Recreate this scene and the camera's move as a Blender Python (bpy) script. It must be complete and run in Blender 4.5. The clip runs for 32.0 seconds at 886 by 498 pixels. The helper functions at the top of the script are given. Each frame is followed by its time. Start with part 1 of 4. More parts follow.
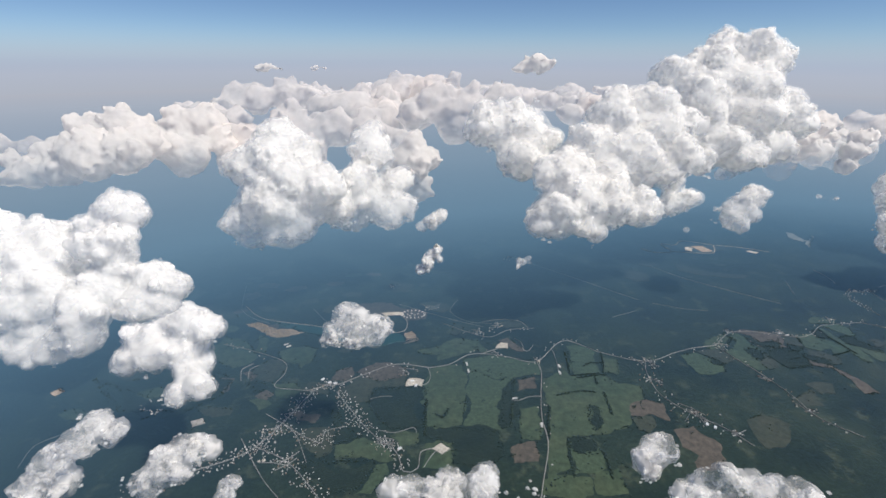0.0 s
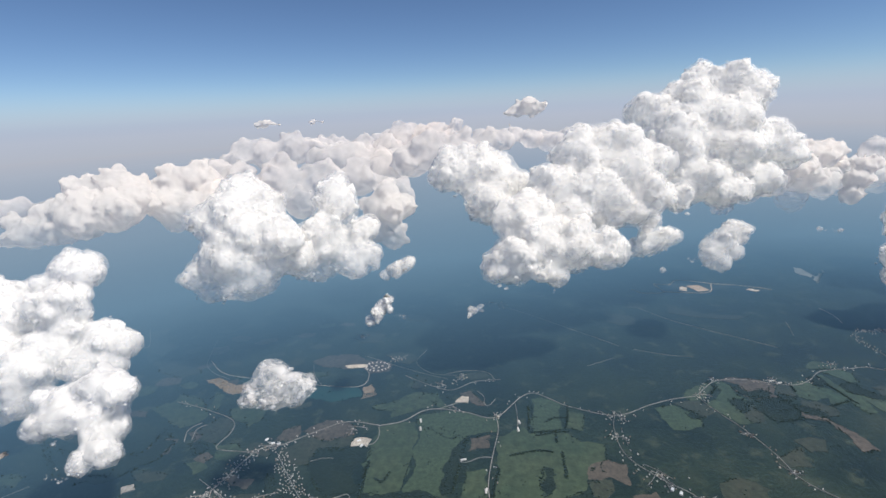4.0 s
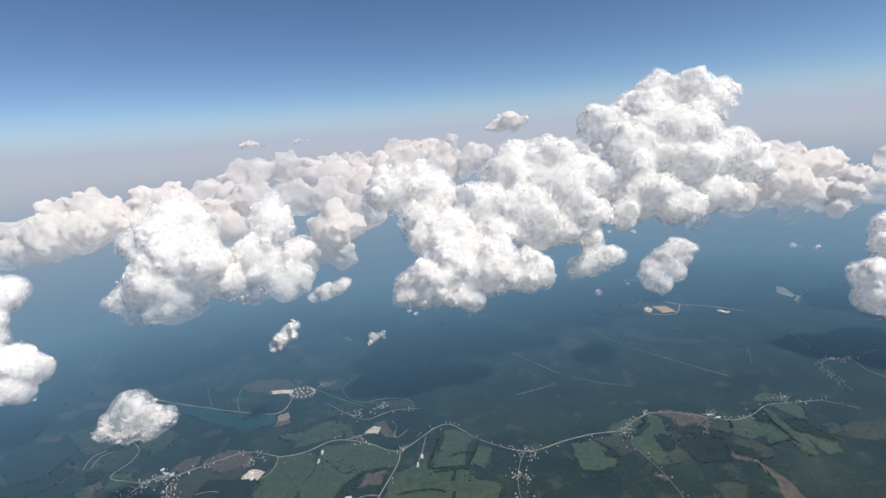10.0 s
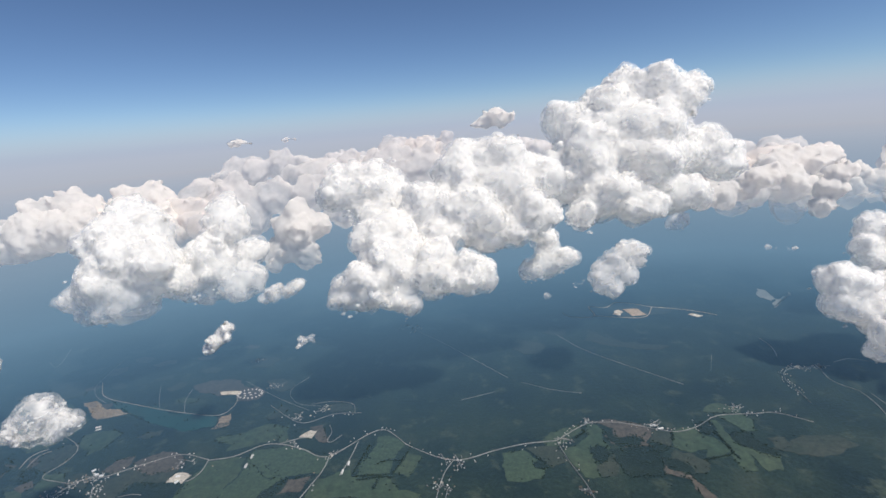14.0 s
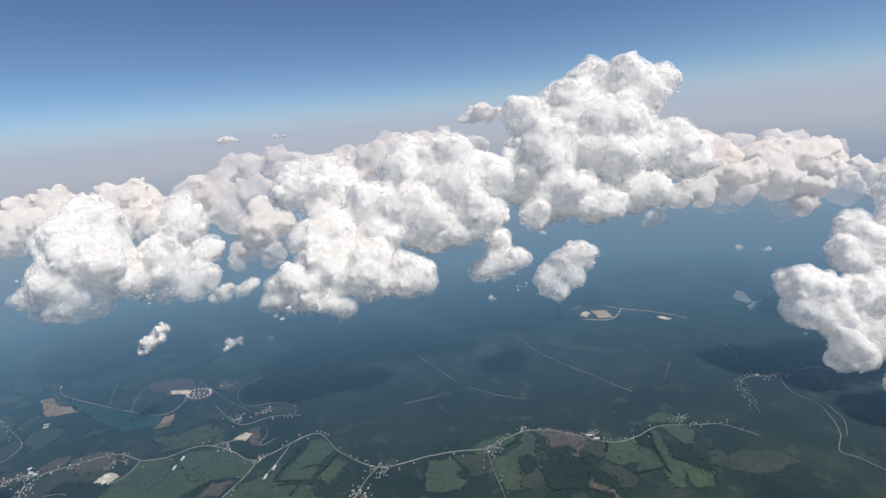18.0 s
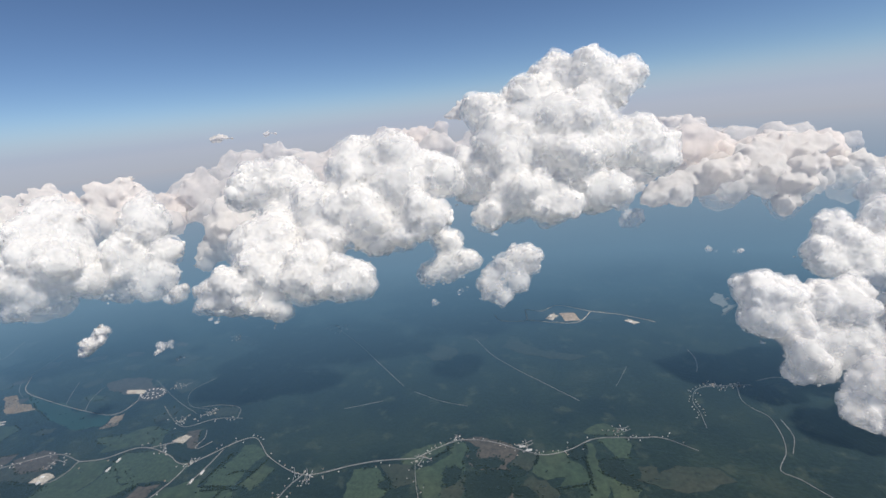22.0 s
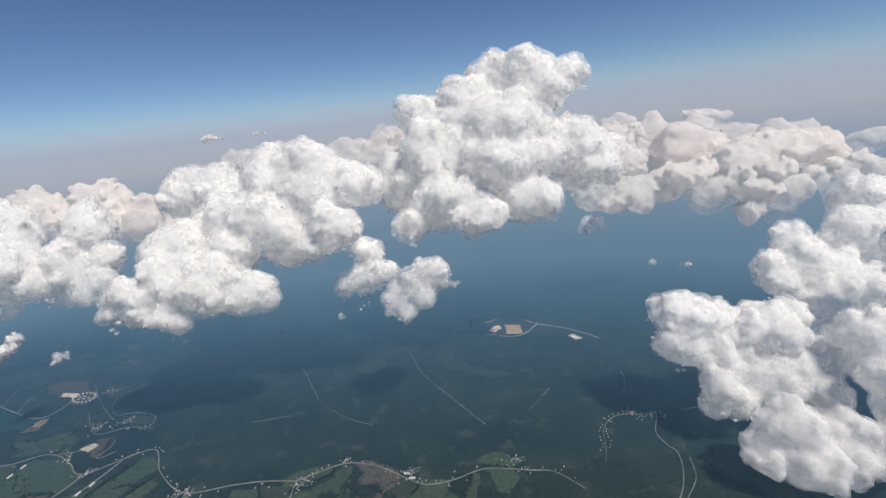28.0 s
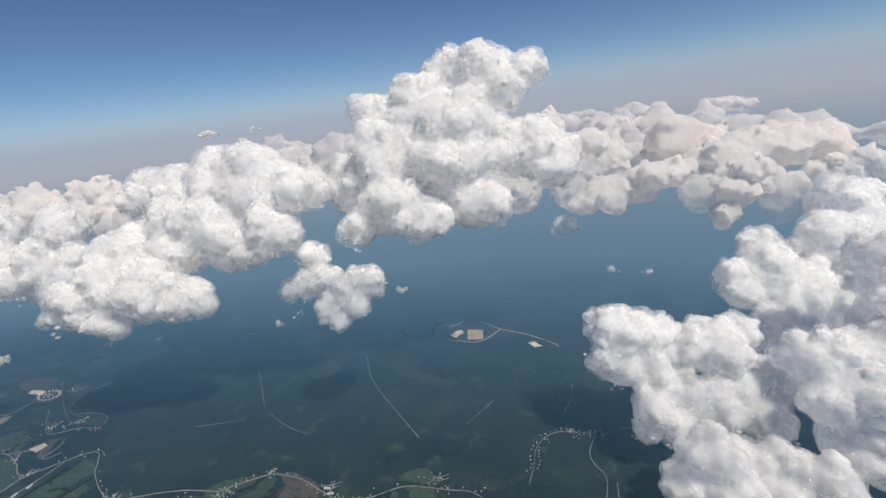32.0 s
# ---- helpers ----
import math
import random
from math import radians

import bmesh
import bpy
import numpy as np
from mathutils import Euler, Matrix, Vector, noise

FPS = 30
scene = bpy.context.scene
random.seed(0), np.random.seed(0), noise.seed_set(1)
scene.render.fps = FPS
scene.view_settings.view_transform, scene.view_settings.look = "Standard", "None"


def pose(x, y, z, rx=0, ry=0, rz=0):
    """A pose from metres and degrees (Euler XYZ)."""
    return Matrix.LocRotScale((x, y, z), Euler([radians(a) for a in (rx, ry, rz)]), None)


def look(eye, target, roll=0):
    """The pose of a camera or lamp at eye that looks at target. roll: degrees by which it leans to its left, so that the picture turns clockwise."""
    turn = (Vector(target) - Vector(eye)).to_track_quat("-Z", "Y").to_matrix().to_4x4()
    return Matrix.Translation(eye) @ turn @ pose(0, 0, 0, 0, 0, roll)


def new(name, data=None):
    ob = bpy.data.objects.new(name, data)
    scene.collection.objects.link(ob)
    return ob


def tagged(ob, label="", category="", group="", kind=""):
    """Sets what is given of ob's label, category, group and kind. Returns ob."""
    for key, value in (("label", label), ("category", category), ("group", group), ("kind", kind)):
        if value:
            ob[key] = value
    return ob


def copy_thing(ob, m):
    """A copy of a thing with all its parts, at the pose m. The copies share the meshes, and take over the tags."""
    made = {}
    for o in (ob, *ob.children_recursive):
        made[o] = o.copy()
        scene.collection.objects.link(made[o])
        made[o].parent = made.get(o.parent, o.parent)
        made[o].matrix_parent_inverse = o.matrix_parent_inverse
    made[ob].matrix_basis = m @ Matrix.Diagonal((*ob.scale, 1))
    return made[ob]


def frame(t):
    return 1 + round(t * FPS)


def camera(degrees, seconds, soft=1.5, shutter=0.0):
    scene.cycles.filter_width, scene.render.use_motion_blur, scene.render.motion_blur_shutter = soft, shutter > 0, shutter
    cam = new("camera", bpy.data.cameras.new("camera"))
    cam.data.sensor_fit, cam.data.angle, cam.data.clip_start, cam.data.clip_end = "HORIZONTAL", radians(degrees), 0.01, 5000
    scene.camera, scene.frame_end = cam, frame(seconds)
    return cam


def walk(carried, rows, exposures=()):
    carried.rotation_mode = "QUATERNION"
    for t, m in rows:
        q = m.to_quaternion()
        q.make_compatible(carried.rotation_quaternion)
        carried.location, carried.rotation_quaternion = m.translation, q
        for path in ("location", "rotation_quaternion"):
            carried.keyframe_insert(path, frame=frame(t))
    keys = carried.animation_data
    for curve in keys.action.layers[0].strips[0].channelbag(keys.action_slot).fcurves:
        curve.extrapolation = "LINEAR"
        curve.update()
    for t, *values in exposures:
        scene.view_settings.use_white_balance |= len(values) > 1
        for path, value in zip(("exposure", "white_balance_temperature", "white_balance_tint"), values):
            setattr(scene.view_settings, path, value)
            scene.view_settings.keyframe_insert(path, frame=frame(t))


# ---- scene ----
# the land and the clouds stand at one tenth of their true size
cam = camera(86.40, 32.0, soft=1.6)
# seconds, place, yaw to the left, pitch, lean to the right
ROWS = [
    (0.0, 0.00, 0.00, 300.00, -0.002, -21.999, -0.309),
    (0.5, 10.38, 2.32, 299.95, 0.478, -21.174, 0.302),
    (1.0, 20.75, 4.65, 299.87, 1.003, -20.443, 0.769),
    (1.5, 31.10, 7.00, 299.76, 1.527, -19.757, 1.171),
    (2.0, 41.44, 9.35, 299.63, 2.028, -19.087, 1.536),
    (2.5, 51.76, 11.72, 299.47, 2.504, -18.443, 1.871),
    (3.0, 62.06, 14.11, 299.28, 2.947, -17.839, 2.179),
    (3.5, 72.35, 16.51, 299.06, 3.355, -17.276, 2.456),
    (5.5, 113.33, 26.34, 297.99, 4.801, -15.703, 3.244),
    (6.0, 123.54, 28.86, 297.67, 4.998, -15.511, 3.285),
    (6.5, 133.73, 31.41, 297.34, 5.437, -15.343, 3.488),
    (7.0, 143.90, 33.98, 296.99, 5.828, -15.214, 3.664),
    (7.5, 154.06, 36.59, 296.62, 6.120, -15.116, 3.773),
    (8.0, 164.19, 39.24, 296.24, 6.391, -15.042, 3.855),
    (8.5, 174.31, 41.92, 295.85, 6.584, -14.984, 3.874),
    (9.0, 184.42, 44.64, 295.45, 6.770, -14.920, 3.891),
    (9.5, 194.50, 47.39, 295.04, 7.148, -14.863, 4.031),
    (10.0, 204.57, 50.19, 294.62, 7.538, -14.830, 4.177),
    (10.5, 214.62, 53.03, 294.19, 7.840, -14.821, 4.244),
    (11.0, 224.65, 55.91, 293.76, 8.124, -14.831, 4.294),
    (11.5, 234.67, 58.84, 293.32, 8.414, -14.856, 4.354),
    (12.0, 244.67, 61.82, 292.88, 8.701, -14.880, 4.386),
    (12.5, 254.65, 64.85, 292.44, 8.942, -14.829, 4.299),
    (13.0, 264.61, 67.92, 291.99, 9.198, -14.787, 4.221),
    (13.5, 274.55, 71.06, 291.55, 9.569, -14.933, 4.390),
    (14.0, 284.47, 74.24, 291.10, 9.950, -15.115, 4.609),
    (14.5, 294.38, 77.49, 290.66, 10.268, -15.199, 4.675),
    (16.5, 333.81, 91.06, 288.95, 11.472, -15.448, 4.900),
    (17.0, 343.62, 94.62, 288.53, 11.782, -15.502, 4.965),
    (17.5, 353.41, 98.24, 288.13, 12.109, -15.552, 5.047),
    (18.0, 363.19, 101.92, 287.74, 12.443, -15.586, 5.103),
    (18.5, 372.94, 105.69, 287.37, 12.771, -15.570, 5.068),
    (19.0, 382.67, 109.52, 287.00, 13.084, -15.555, 5.039),
    (19.5, 392.39, 113.42, 286.65, 13.424, -15.642, 5.220),
    (20.0, 402.08, 117.41, 286.32, 13.817, -15.746, 5.457),
    (20.5, 411.75, 121.47, 286.01, 14.208, -15.821, 5.585),
    (21.0, 421.41, 125.61, 285.71, 14.583, -15.895, 5.663),
    (21.5, 431.04, 129.83, 285.43, 14.952, -15.982, 5.748),
    (22.0, 440.66, 134.14, 285.17, 15.290, -16.050, 5.779),
    (22.5, 450.25, 138.53, 284.94, 15.605, -16.009, 5.665),
    (23.0, 459.82, 143.00, 284.73, 15.910, -15.976, 5.538),
    (23.5, 469.37, 147.57, 284.54, 16.174, -16.160, 5.634),
    (24.0, 478.91, 152.22, 284.38, 16.475, -16.330, 5.824),
    (24.5, 488.42, 156.97, 284.24, 16.835, -16.354, 5.968),
    (25.0, 497.91, 161.81, 284.14, 17.207, -16.344, 6.082),
    (25.5, 507.38, 166.74, 284.06, 17.575, -16.350, 6.183),
    (27.5, 545.04, 187.48, 284.07, 19.106, -16.396, 6.441),
    (28.0, 554.40, 192.92, 284.16, 19.543, -16.327, 6.355),
    (28.5, 563.74, 198.46, 284.29, 19.852, -16.607, 6.606),
    (29.0, 573.06, 204.12, 284.45, 20.176, -16.854, 6.860),
    (29.5, 582.36, 209.88, 284.66, 20.548, -16.982, 7.006),
    (30.0, 591.63, 215.75, 284.90, 20.943, -17.080, 7.114),
    (30.5, 600.88, 221.74, 285.19, 21.335, -17.200, 7.245),
    (31.0, 610.12, 227.84, 285.51, 21.724, -17.334, 7.375),
    (31.5, 619.32, 234.06, 285.89, 22.222, -17.392, 7.371),
    (32.0, 628.51, 240.40, 286.30, 23.038, -17.232, 7.042),
]
walk(cam, [(t, pose(x, y, z, 0, 0, yaw) @ pose(0, 0, 0, 90 + pitch) @ pose(0, 0, 0, 0, 0, -lean)) for t, x, y, z, yaw, pitch, lean in ROWS], exposures=[(0, -0.04), (4, 0.02), (8, 0.05), (16, -0.03), (24, -0.12), (32, -0.26)])

# ---- sky, sun and distance ----
SUN_TO = Vector((0.57, -0.24, 1.0)).normalized()
world = bpy.data.worlds.new("sky")
scene.world = world
world.use_nodes = True
wn = world.node_tree.nodes
sky = wn.new("ShaderNodeTexSky")
sky.sky_type = "NISHITA"
sky.sun_disc = False
sky.sun_elevation = math.asin(SUN_TO.z)
sky.sun_rotation = math.atan2(SUN_TO.x, SUN_TO.y)
sky.altitude = 4000
sky.air_density, sky.dust_density, sky.ozone_density = 1.0, 0.35, 5.5
wn["Background"].inputs["Strength"].default_value = 0.09
world.node_tree.links.new(sky.outputs[0], wn["Background"].inputs["Color"])
lamp = bpy.data.lights.new("sun", "SUN")
lamp.energy, lamp.angle, lamp.color = 4.8, radians(4.0), (1.0, 0.93, 0.83)
sun = new("sun", lamp)
sun.matrix_world = look((0, 0, 1500), (-SUN_TO.x, -SUN_TO.y, 1500 - SUN_TO.z))
scene.cycles.transparent_max_bounces = 24
scene.cycles.max_bounces, scene.cycles.diffuse_bounces, scene.cycles.transmission_bounces = 20, 14, 14

# ---- materials ----


class Nodes:
    """A short hand for node materials."""

    def __init__(self, name):
        self.m = bpy.data.materials.new(name)
        self.m.use_nodes = True
        self.t = self.m.node_tree
        self.n = self.t.nodes
        self.b = self.n["Principled BSDF"]
        self.out = self.n["Material Output"]

    def add(self, kind, **values):
        node = self.n.new(kind)
        for k, v in values.items():
            if k in ("operation", "blend_type", "data_type", "feature", "distance", "noise_dimensions"):
                setattr(node, k, v)
            else:
                node.inputs[k.replace("_", " ")].default_value = v
        return node

    def link(self, a, b):
        self.t.links.new(a, b)

    def where(self):
        return self.add("ShaderNodeNewGeometry").outputs["Position"]

    def noise(self, scale, detail=4.0, rough=0.55, coords=None):
        node = self.add("ShaderNodeTexNoise", Scale=scale, Detail=detail, Roughness=rough)
        self.link(coords or self.where(), node.inputs["Vector"])
        return node.outputs["Fac"]

    def ramp(self, fac, *stops):
        node = self.add("ShaderNodeValToRGB")
        e = node.color_ramp.elements
        while len(e) < len(stops):
            e.new(0.5)
        for el, (p, c) in zip(e, stops):
            el.position, el.color = p, (*c, 1)
        self.link(fac, node.inputs[0])
        return node.outputs[0]

    def mix(self, fac, a, b, kind="MIX"):
        node = self.add("ShaderNodeMix", data_type="RGBA", blend_type=kind)
        for value, socket in ((fac, node.inputs[0]), (a, node.inputs[6]), (b, node.inputs[7])):
            if isinstance(value, (int, float)):
                socket.default_value = value
            elif isinstance(value, tuple):
                socket.default_value = (*value, 1)
            else:
                self.link(value, socket)
        return node.outputs[2]

    def bump(self, height, strength, distance):
        node = self.add("ShaderNodeBump", Strength=strength)
        node.inputs["Distance"].default_value = distance
        self.link(height, node.inputs["Height"])
        self.link(node.outputs[0], self.b.inputs["Normal"])


def land_material(name, stops, patch, grain, rough=0.9, haze_sheen=1.0, relief=0.6, clearings=0.0):
    """Land cover: large patches and fine grain, with a blue sheen at low angles standing in for haze."""
    k = Nodes(name)
    big = k.noise(patch, 5.0)
    fine = k.noise(grain, 6.0, 0.7)
    colour = k.ramp(big, *stops)
    shade = k.ramp(fine, (0.25, (0.45, 0.45, 0.45)), (0.75, (1.5, 1.5, 1.5)))
    if clearings:
        open_at = k.ramp(k.noise(clearings, 6.0, 0.62), (0.56, (0, 0, 0)), (0.66, (1, 1, 1)))
        colour = k.mix(open_at, colour, (0.046, 0.060, 0.036))
    k.link(k.mix(1.0, colour, shade, "MULTIPLY"), k.b.inputs["Base Color"])
    k.b.inputs["Roughness"].default_value = rough
    k.b.inputs["Specular IOR Level"].default_value = 0.2
    # the blue sheen paints in the haze between eye and land
    k.b.inputs["Sheen Weight"].default_value = haze_sheen
    k.b.inputs["Sheen Roughness"].default_value = 0.45
    k.b.inputs["Sheen Tint"].default_value = (0.19, 0.44, 0.86, 1)
    k.bump(fine, relief, 1.0)
    return k.m


M_FOREST = land_material("forest", ((0.34, (0.008, 0.018, 0.012)), (0.46, (0.013, 0.025, 0.015)), (0.58, (0.018, 0.032, 0.018)), (0.70, (0.032, 0.045, 0.026))), 0.016, 0.30, haze_sheen=0.55, clearings=0.045)
M_TREES = land_material("tree_crowns", ((0.3, (0.012, 0.022, 0.013)), (0.7, (0.020, 0.034, 0.018))), 0.05, 0.6, haze_sheen=0.25)
M_WOOD = land_material("close_wood", ((0.3, (0.010, 0.020, 0.014)), (0.7, (0.018, 0.030, 0.018))), 0.04, 0.5, haze_sheen=0.32, relief=0.8)
M_GRASS = land_material("meadow", ((0.3, (0.038, 0.062, 0.033)), (0.7, (0.061, 0.081, 0.042))), 0.03, 0.15, haze_sheen=0.6, relief=0.25)
M_CROP = land_material("crop", ((0.3, (0.055, 0.082, 0.044)), (0.7, (0.042, 0.065, 0.036))), 0.03, 0.3, haze_sheen=0.6, relief=0.25)
M_FALLOW = land_material("fallow", ((0.3, (0.075, 0.066, 0.052)), (0.7, (0.105, 0.090, 0.070))), 0.05, 0.25, haze_sheen=0.5, relief=0.25)
M_ROUGH = land_material("rough_pasture", ((0.3, (0.032, 0.043, 0.026)), (0.7, (0.050, 0.055, 0.034))), 0.05, 0.25, haze_sheen=0.60, relief=0.3)
M_DIRT = land_material("bare_earth", ((0.3, (0.235, 0.21, 0.185)), (0.7, (0.33, 0.295, 0.26))), 0.05, 0.5, haze_sheen=0.3, relief=0.3)
M_GRAVEL = land_material("pale_gravel", ((0.3, (0.32, 0.31, 0.285)), (0.7, (0.46, 0.44, 0.40))), 0.08, 0.6, haze_sheen=0.2, relief=0.2)
M_ROAD = land_material("road_surface", ((0.3, (0.22, 0.225, 0.225)), (0.7, (0.34, 0.34, 0.335))), 0.05, 0.8, haze_sheen=0.3, relief=0.1)


def plain(name, colour, rough=0.7, spread=0.25, scale=0.8):
    k = Nodes(name)
    f = k.noise(scale, 3.0)
    lo, hi = tuple(c * (1 - spread) for c in colour), tuple(min(1, c * (1 + spread)) for c in colour)
    k.link(k.ramp(f, (0.3, lo), (0.7, hi)), k.b.inputs["Base Color"])
    k.b.inputs["Roughness"].default_value = rough
    return k.m


def cloud_material(name, colour, clear=0.0, uneven=0.0, size=0.02, foot=None, depth=0.60):
    """Vapour: much of the light goes in and wanders about before it comes out again; thin vapour is partly clear, and a
    cloud's thin foot also fades as if into haze.
    """
    k = Nodes(name)
    k.n.remove(k.b)
    # normals lean to the sun, lightening turned-away sides as light scattered by droplets would
    even = k.add("ShaderNodeVectorMath", operation="MULTIPLY_ADD")
    k.link(k.add("ShaderNodeNewGeometry").outputs["Normal"], even.inputs[0])
    even.inputs[1].default_value = (0.7, 0.7, 0.7)
    even.inputs[2].default_value = 0.3 * SUN_TO
    unit = k.add("ShaderNodeVectorMath", operation="NORMALIZE")
    k.link(even.outputs[0], unit.inputs[0])
    outer = k.add("ShaderNodeBsdfDiffuse", Color=(*colour, 1))
    k.link(unit.outputs[0], outer.inputs["Normal"])
    within = k.add("ShaderNodeBsdfTranslucent", Color=(*colour, 1))
    skin = k.add("ShaderNodeMixShader")
    skin.inputs[0].default_value = depth
    k.link(outer.outputs[0], skin.inputs[1])
    k.link(within.outputs[0], skin.inputs[2])
    k.link(skin.outputs[0], k.out.inputs["Surface"])
    if clear or foot:
        spread = k.add("ShaderNodeMapRange")
        spread.inputs["From Min"].default_value, spread.inputs["From Max"].default_value = 0.3, 0.7
        spread.inputs["To Min"].default_value, spread.inputs["To Max"].default_value = 1 - clear - uneven, 1 - clear + uneven
        k.link(k.noise(size, 4.0), spread.inputs["Value"])
        thick = spread.outputs[0]
        if foot:
            lowest, highest, least = foot
            sep = k.add("ShaderNodeSeparateXYZ")
            k.link(k.where(), sep.inputs[0])
            rise = k.add("ShaderNodeMapRange")
            rise.interpolation_type = "SMOOTHSTEP"
            rise.inputs["From Min"].default_value, rise.inputs["From Max"].default_value = lowest, highest
            rise.inputs["To Min"].default_value, rise.inputs["To Max"].default_value = least, 1.0
            k.link(sep.outputs["Z"], rise.inputs["Value"])
            both = k.add("ShaderNodeMath", operation="MULTIPLY")
            both.use_clamp = True
            k.link(rise.outputs[0], both.inputs[0])
            k.link(thick, both.inputs[1])
            thick = both.outputs[0]
        seen = k.add("ShaderNodeMixShader")
        k.link(thick, seen.inputs[0])
        k.link(k.add("ShaderNodeBsdfTransparent").outputs[0], seen.inputs[1])
        k.link(skin.outputs[0], seen.inputs[2])
        k.link(seen.outputs[0], k.out.inputs["Surface"])
    return k.m


def vapour_material(name, colour, clear, uneven, size):
    """Thin vapour: it scatters light on both sides alike and lets much of it pass."""
    k = Nodes(name)
    k.n.remove(k.b)
    front, behind = k.add("ShaderNodeBsdfDiffuse", Color=(*colour, 1)), k.add("ShaderNodeBsdfTranslucent", Color=(*colour, 1))
    both = k.add("ShaderNodeMixShader")
    both.inputs[0].default_value = 0.3
    k.link(front.outputs[0], both.inputs[1])
    k.link(behind.outputs[0], both.inputs[2])
    spread = k.add("ShaderNodeMapRange")
    spread.inputs["From Min"].default_value, spread.inputs["From Max"].default_value = 0.3, 0.7
    spread.inputs["To Min"].default_value, spread.inputs["To Max"].default_value = 1 - clear - uneven, 1 - clear + uneven
    k.link(k.noise(size, 3.0, 0.5), spread.inputs["Value"])
    mixed = k.add("ShaderNodeMixShader")
    k.link(spread.outputs[0], mixed.inputs[0])
    k.link(k.add("ShaderNodeBsdfTransparent").outputs[0], mixed.inputs[1])
    k.link(both.outputs[0], mixed.inputs[2])
    k.link(mixed.outputs[0], k.out.inputs["Surface"])
    return k.m


# haze is put into the further kinds: duller, warmer tint and more clearness
M_CLOUDS = [cloud_material("cloud", (0.995, 0.993, 0.99), -0.30, 0.30, 0.02, (55, 120, 0.12)),
            cloud_material("cloud_middle", (0.997, 0.988, 0.975), -0.40, 0.40, 0.02, (88, 180, 0.04)),
            cloud_material("cloud_hazy", (0.965, 0.93, 0.905), 0.10, 0.34, 0.011, (60, 170, 0.16)),
            cloud_material("cloud_far", (0.955, 0.912, 0.89), 0.42, 0.30, 0.010, (20, 130, 0.22)),
            cloud_material("cloud_thin", (0.985, 0.98, 0.975), 0.52, 1.15, 0.06)]
M_WISP = vapour_material("cloud_wisps", (0.99, 0.985, 0.98), 0.66, 0.30, 0.10)
M_FRAY = vapour_material("cloud_fringe", (0.99, 0.985, 0.98), 0.78, 0.14, 0.06)

# ---- mesh helpers ----


def mesh_of(name, bm, material, smooth=False):
    me = bpy.data.meshes.new(name)
    bm.to_mesh(me)
    bm.free()
    if material:
        me.materials.append(material)
    if smooth:
        me.polygons.foreach_set("use_smooth", [True] * len(me.polygons))
    return me


def part(name, bm, material, parent=None, label=""):
    ob = new(name, mesh_of(name, bm, material))
    ob.parent = parent
    return tagged(ob, label) if label else ob


def wander(a, b, jag, step, rnd):
    """The line from a to b broken again and again at its shifted middle."""
    d = math.hypot(b[0] - a[0], b[1] - a[1])
    if d < step:
        return [a]
    s = rnd.uniform(-jag, jag)
    m = ((a[0] + b[0]) / 2 + s * (b[1] - a[1]), (a[1] + b[1]) / 2 - s * (b[0] - a[0]))
    return wander(a, m, jag, step, rnd) + wander(m, b, jag, step, rnd)


def slab(points, z0, z1, jag=0.0, step=8.0, seed=1):
    """A thin patch of land with an outline that wanders a little."""
    rnd = random.Random(seed)
    ring = []
    for a, b in zip(points, points[1:] + points[:1]):
        ring += wander(a, b, jag, step, rnd) if jag else [a]
    bm = bmesh.new()
    face = bm.faces.new([bm.verts.new((x, y, z1)) for x, y in ring])
    face.normal_update()
    if face.normal.z < 0:
        face.normal_flip()
    side = bmesh.ops.extrude_face_region(bm, geom=[face])
    for v in side["geom"]:
        if isinstance(v, bmesh.types.BMVert):
            v.co.z = z1
    for v in list(bm.verts):
        if v not in side["geom"]:
            v.co.z = z0
    bmesh.ops.triangulate(bm, faces=bm.faces[:])
    bmesh.ops.recalc_face_normals(bm, faces=bm.faces[:])
    return bm


def smooth_line(points, step=4.0):
    """A soft line through a few points."""
    p = [Vector(q) for q in points]
    p = [2 * p[0] - p[1]] + p + [2 * p[-1] - p[-2]]
    out = []
    for a, b, c, d in zip(p, p[1:], p[2:], p[3:]):
        n = max(2, int((c - b).length / step))
        for i in range(n):
            u = i / n
            out.append(0.5 * (2 * b + (c - a) * u + (2 * a - 5 * b + 4 * c - d) * u * u + (3 * b - a - 3 * c + d) * u ** 3))
    return out + [p[-2]]


def ribbon(points, width, z0, z1, seed=1, ragged=0.15):
    rnd = random.Random(seed)
    line = smooth_line(points)
    bm = bmesh.new()
    rows = []
    for i, q in enumerate(line):
        d = (line[min(i + 1, len(line) - 1)] - line[max(i - 1, 0)]).normalized()
        s = Vector((-d.y, d.x)) * width / 2
        a, b = q + s * (1 + rnd.uniform(-ragged, ragged)), q - s * (1 + rnd.uniform(-ragged, ragged))
        rows.append([bm.verts.new((a.x, a.y, z0)), bm.verts.new((a.x, a.y, z1)), bm.verts.new((b.x, b.y, z1)), bm.verts.new((b.x, b.y, z0))])
    for r, s in zip(rows, rows[1:]):
        for k in range(3):
            bm.faces.new((r[k], r[k + 1], s[k + 1], s[k]))
    bmesh.ops.recalc_face_normals(bm, faces=bm.faces[:])
    return bm


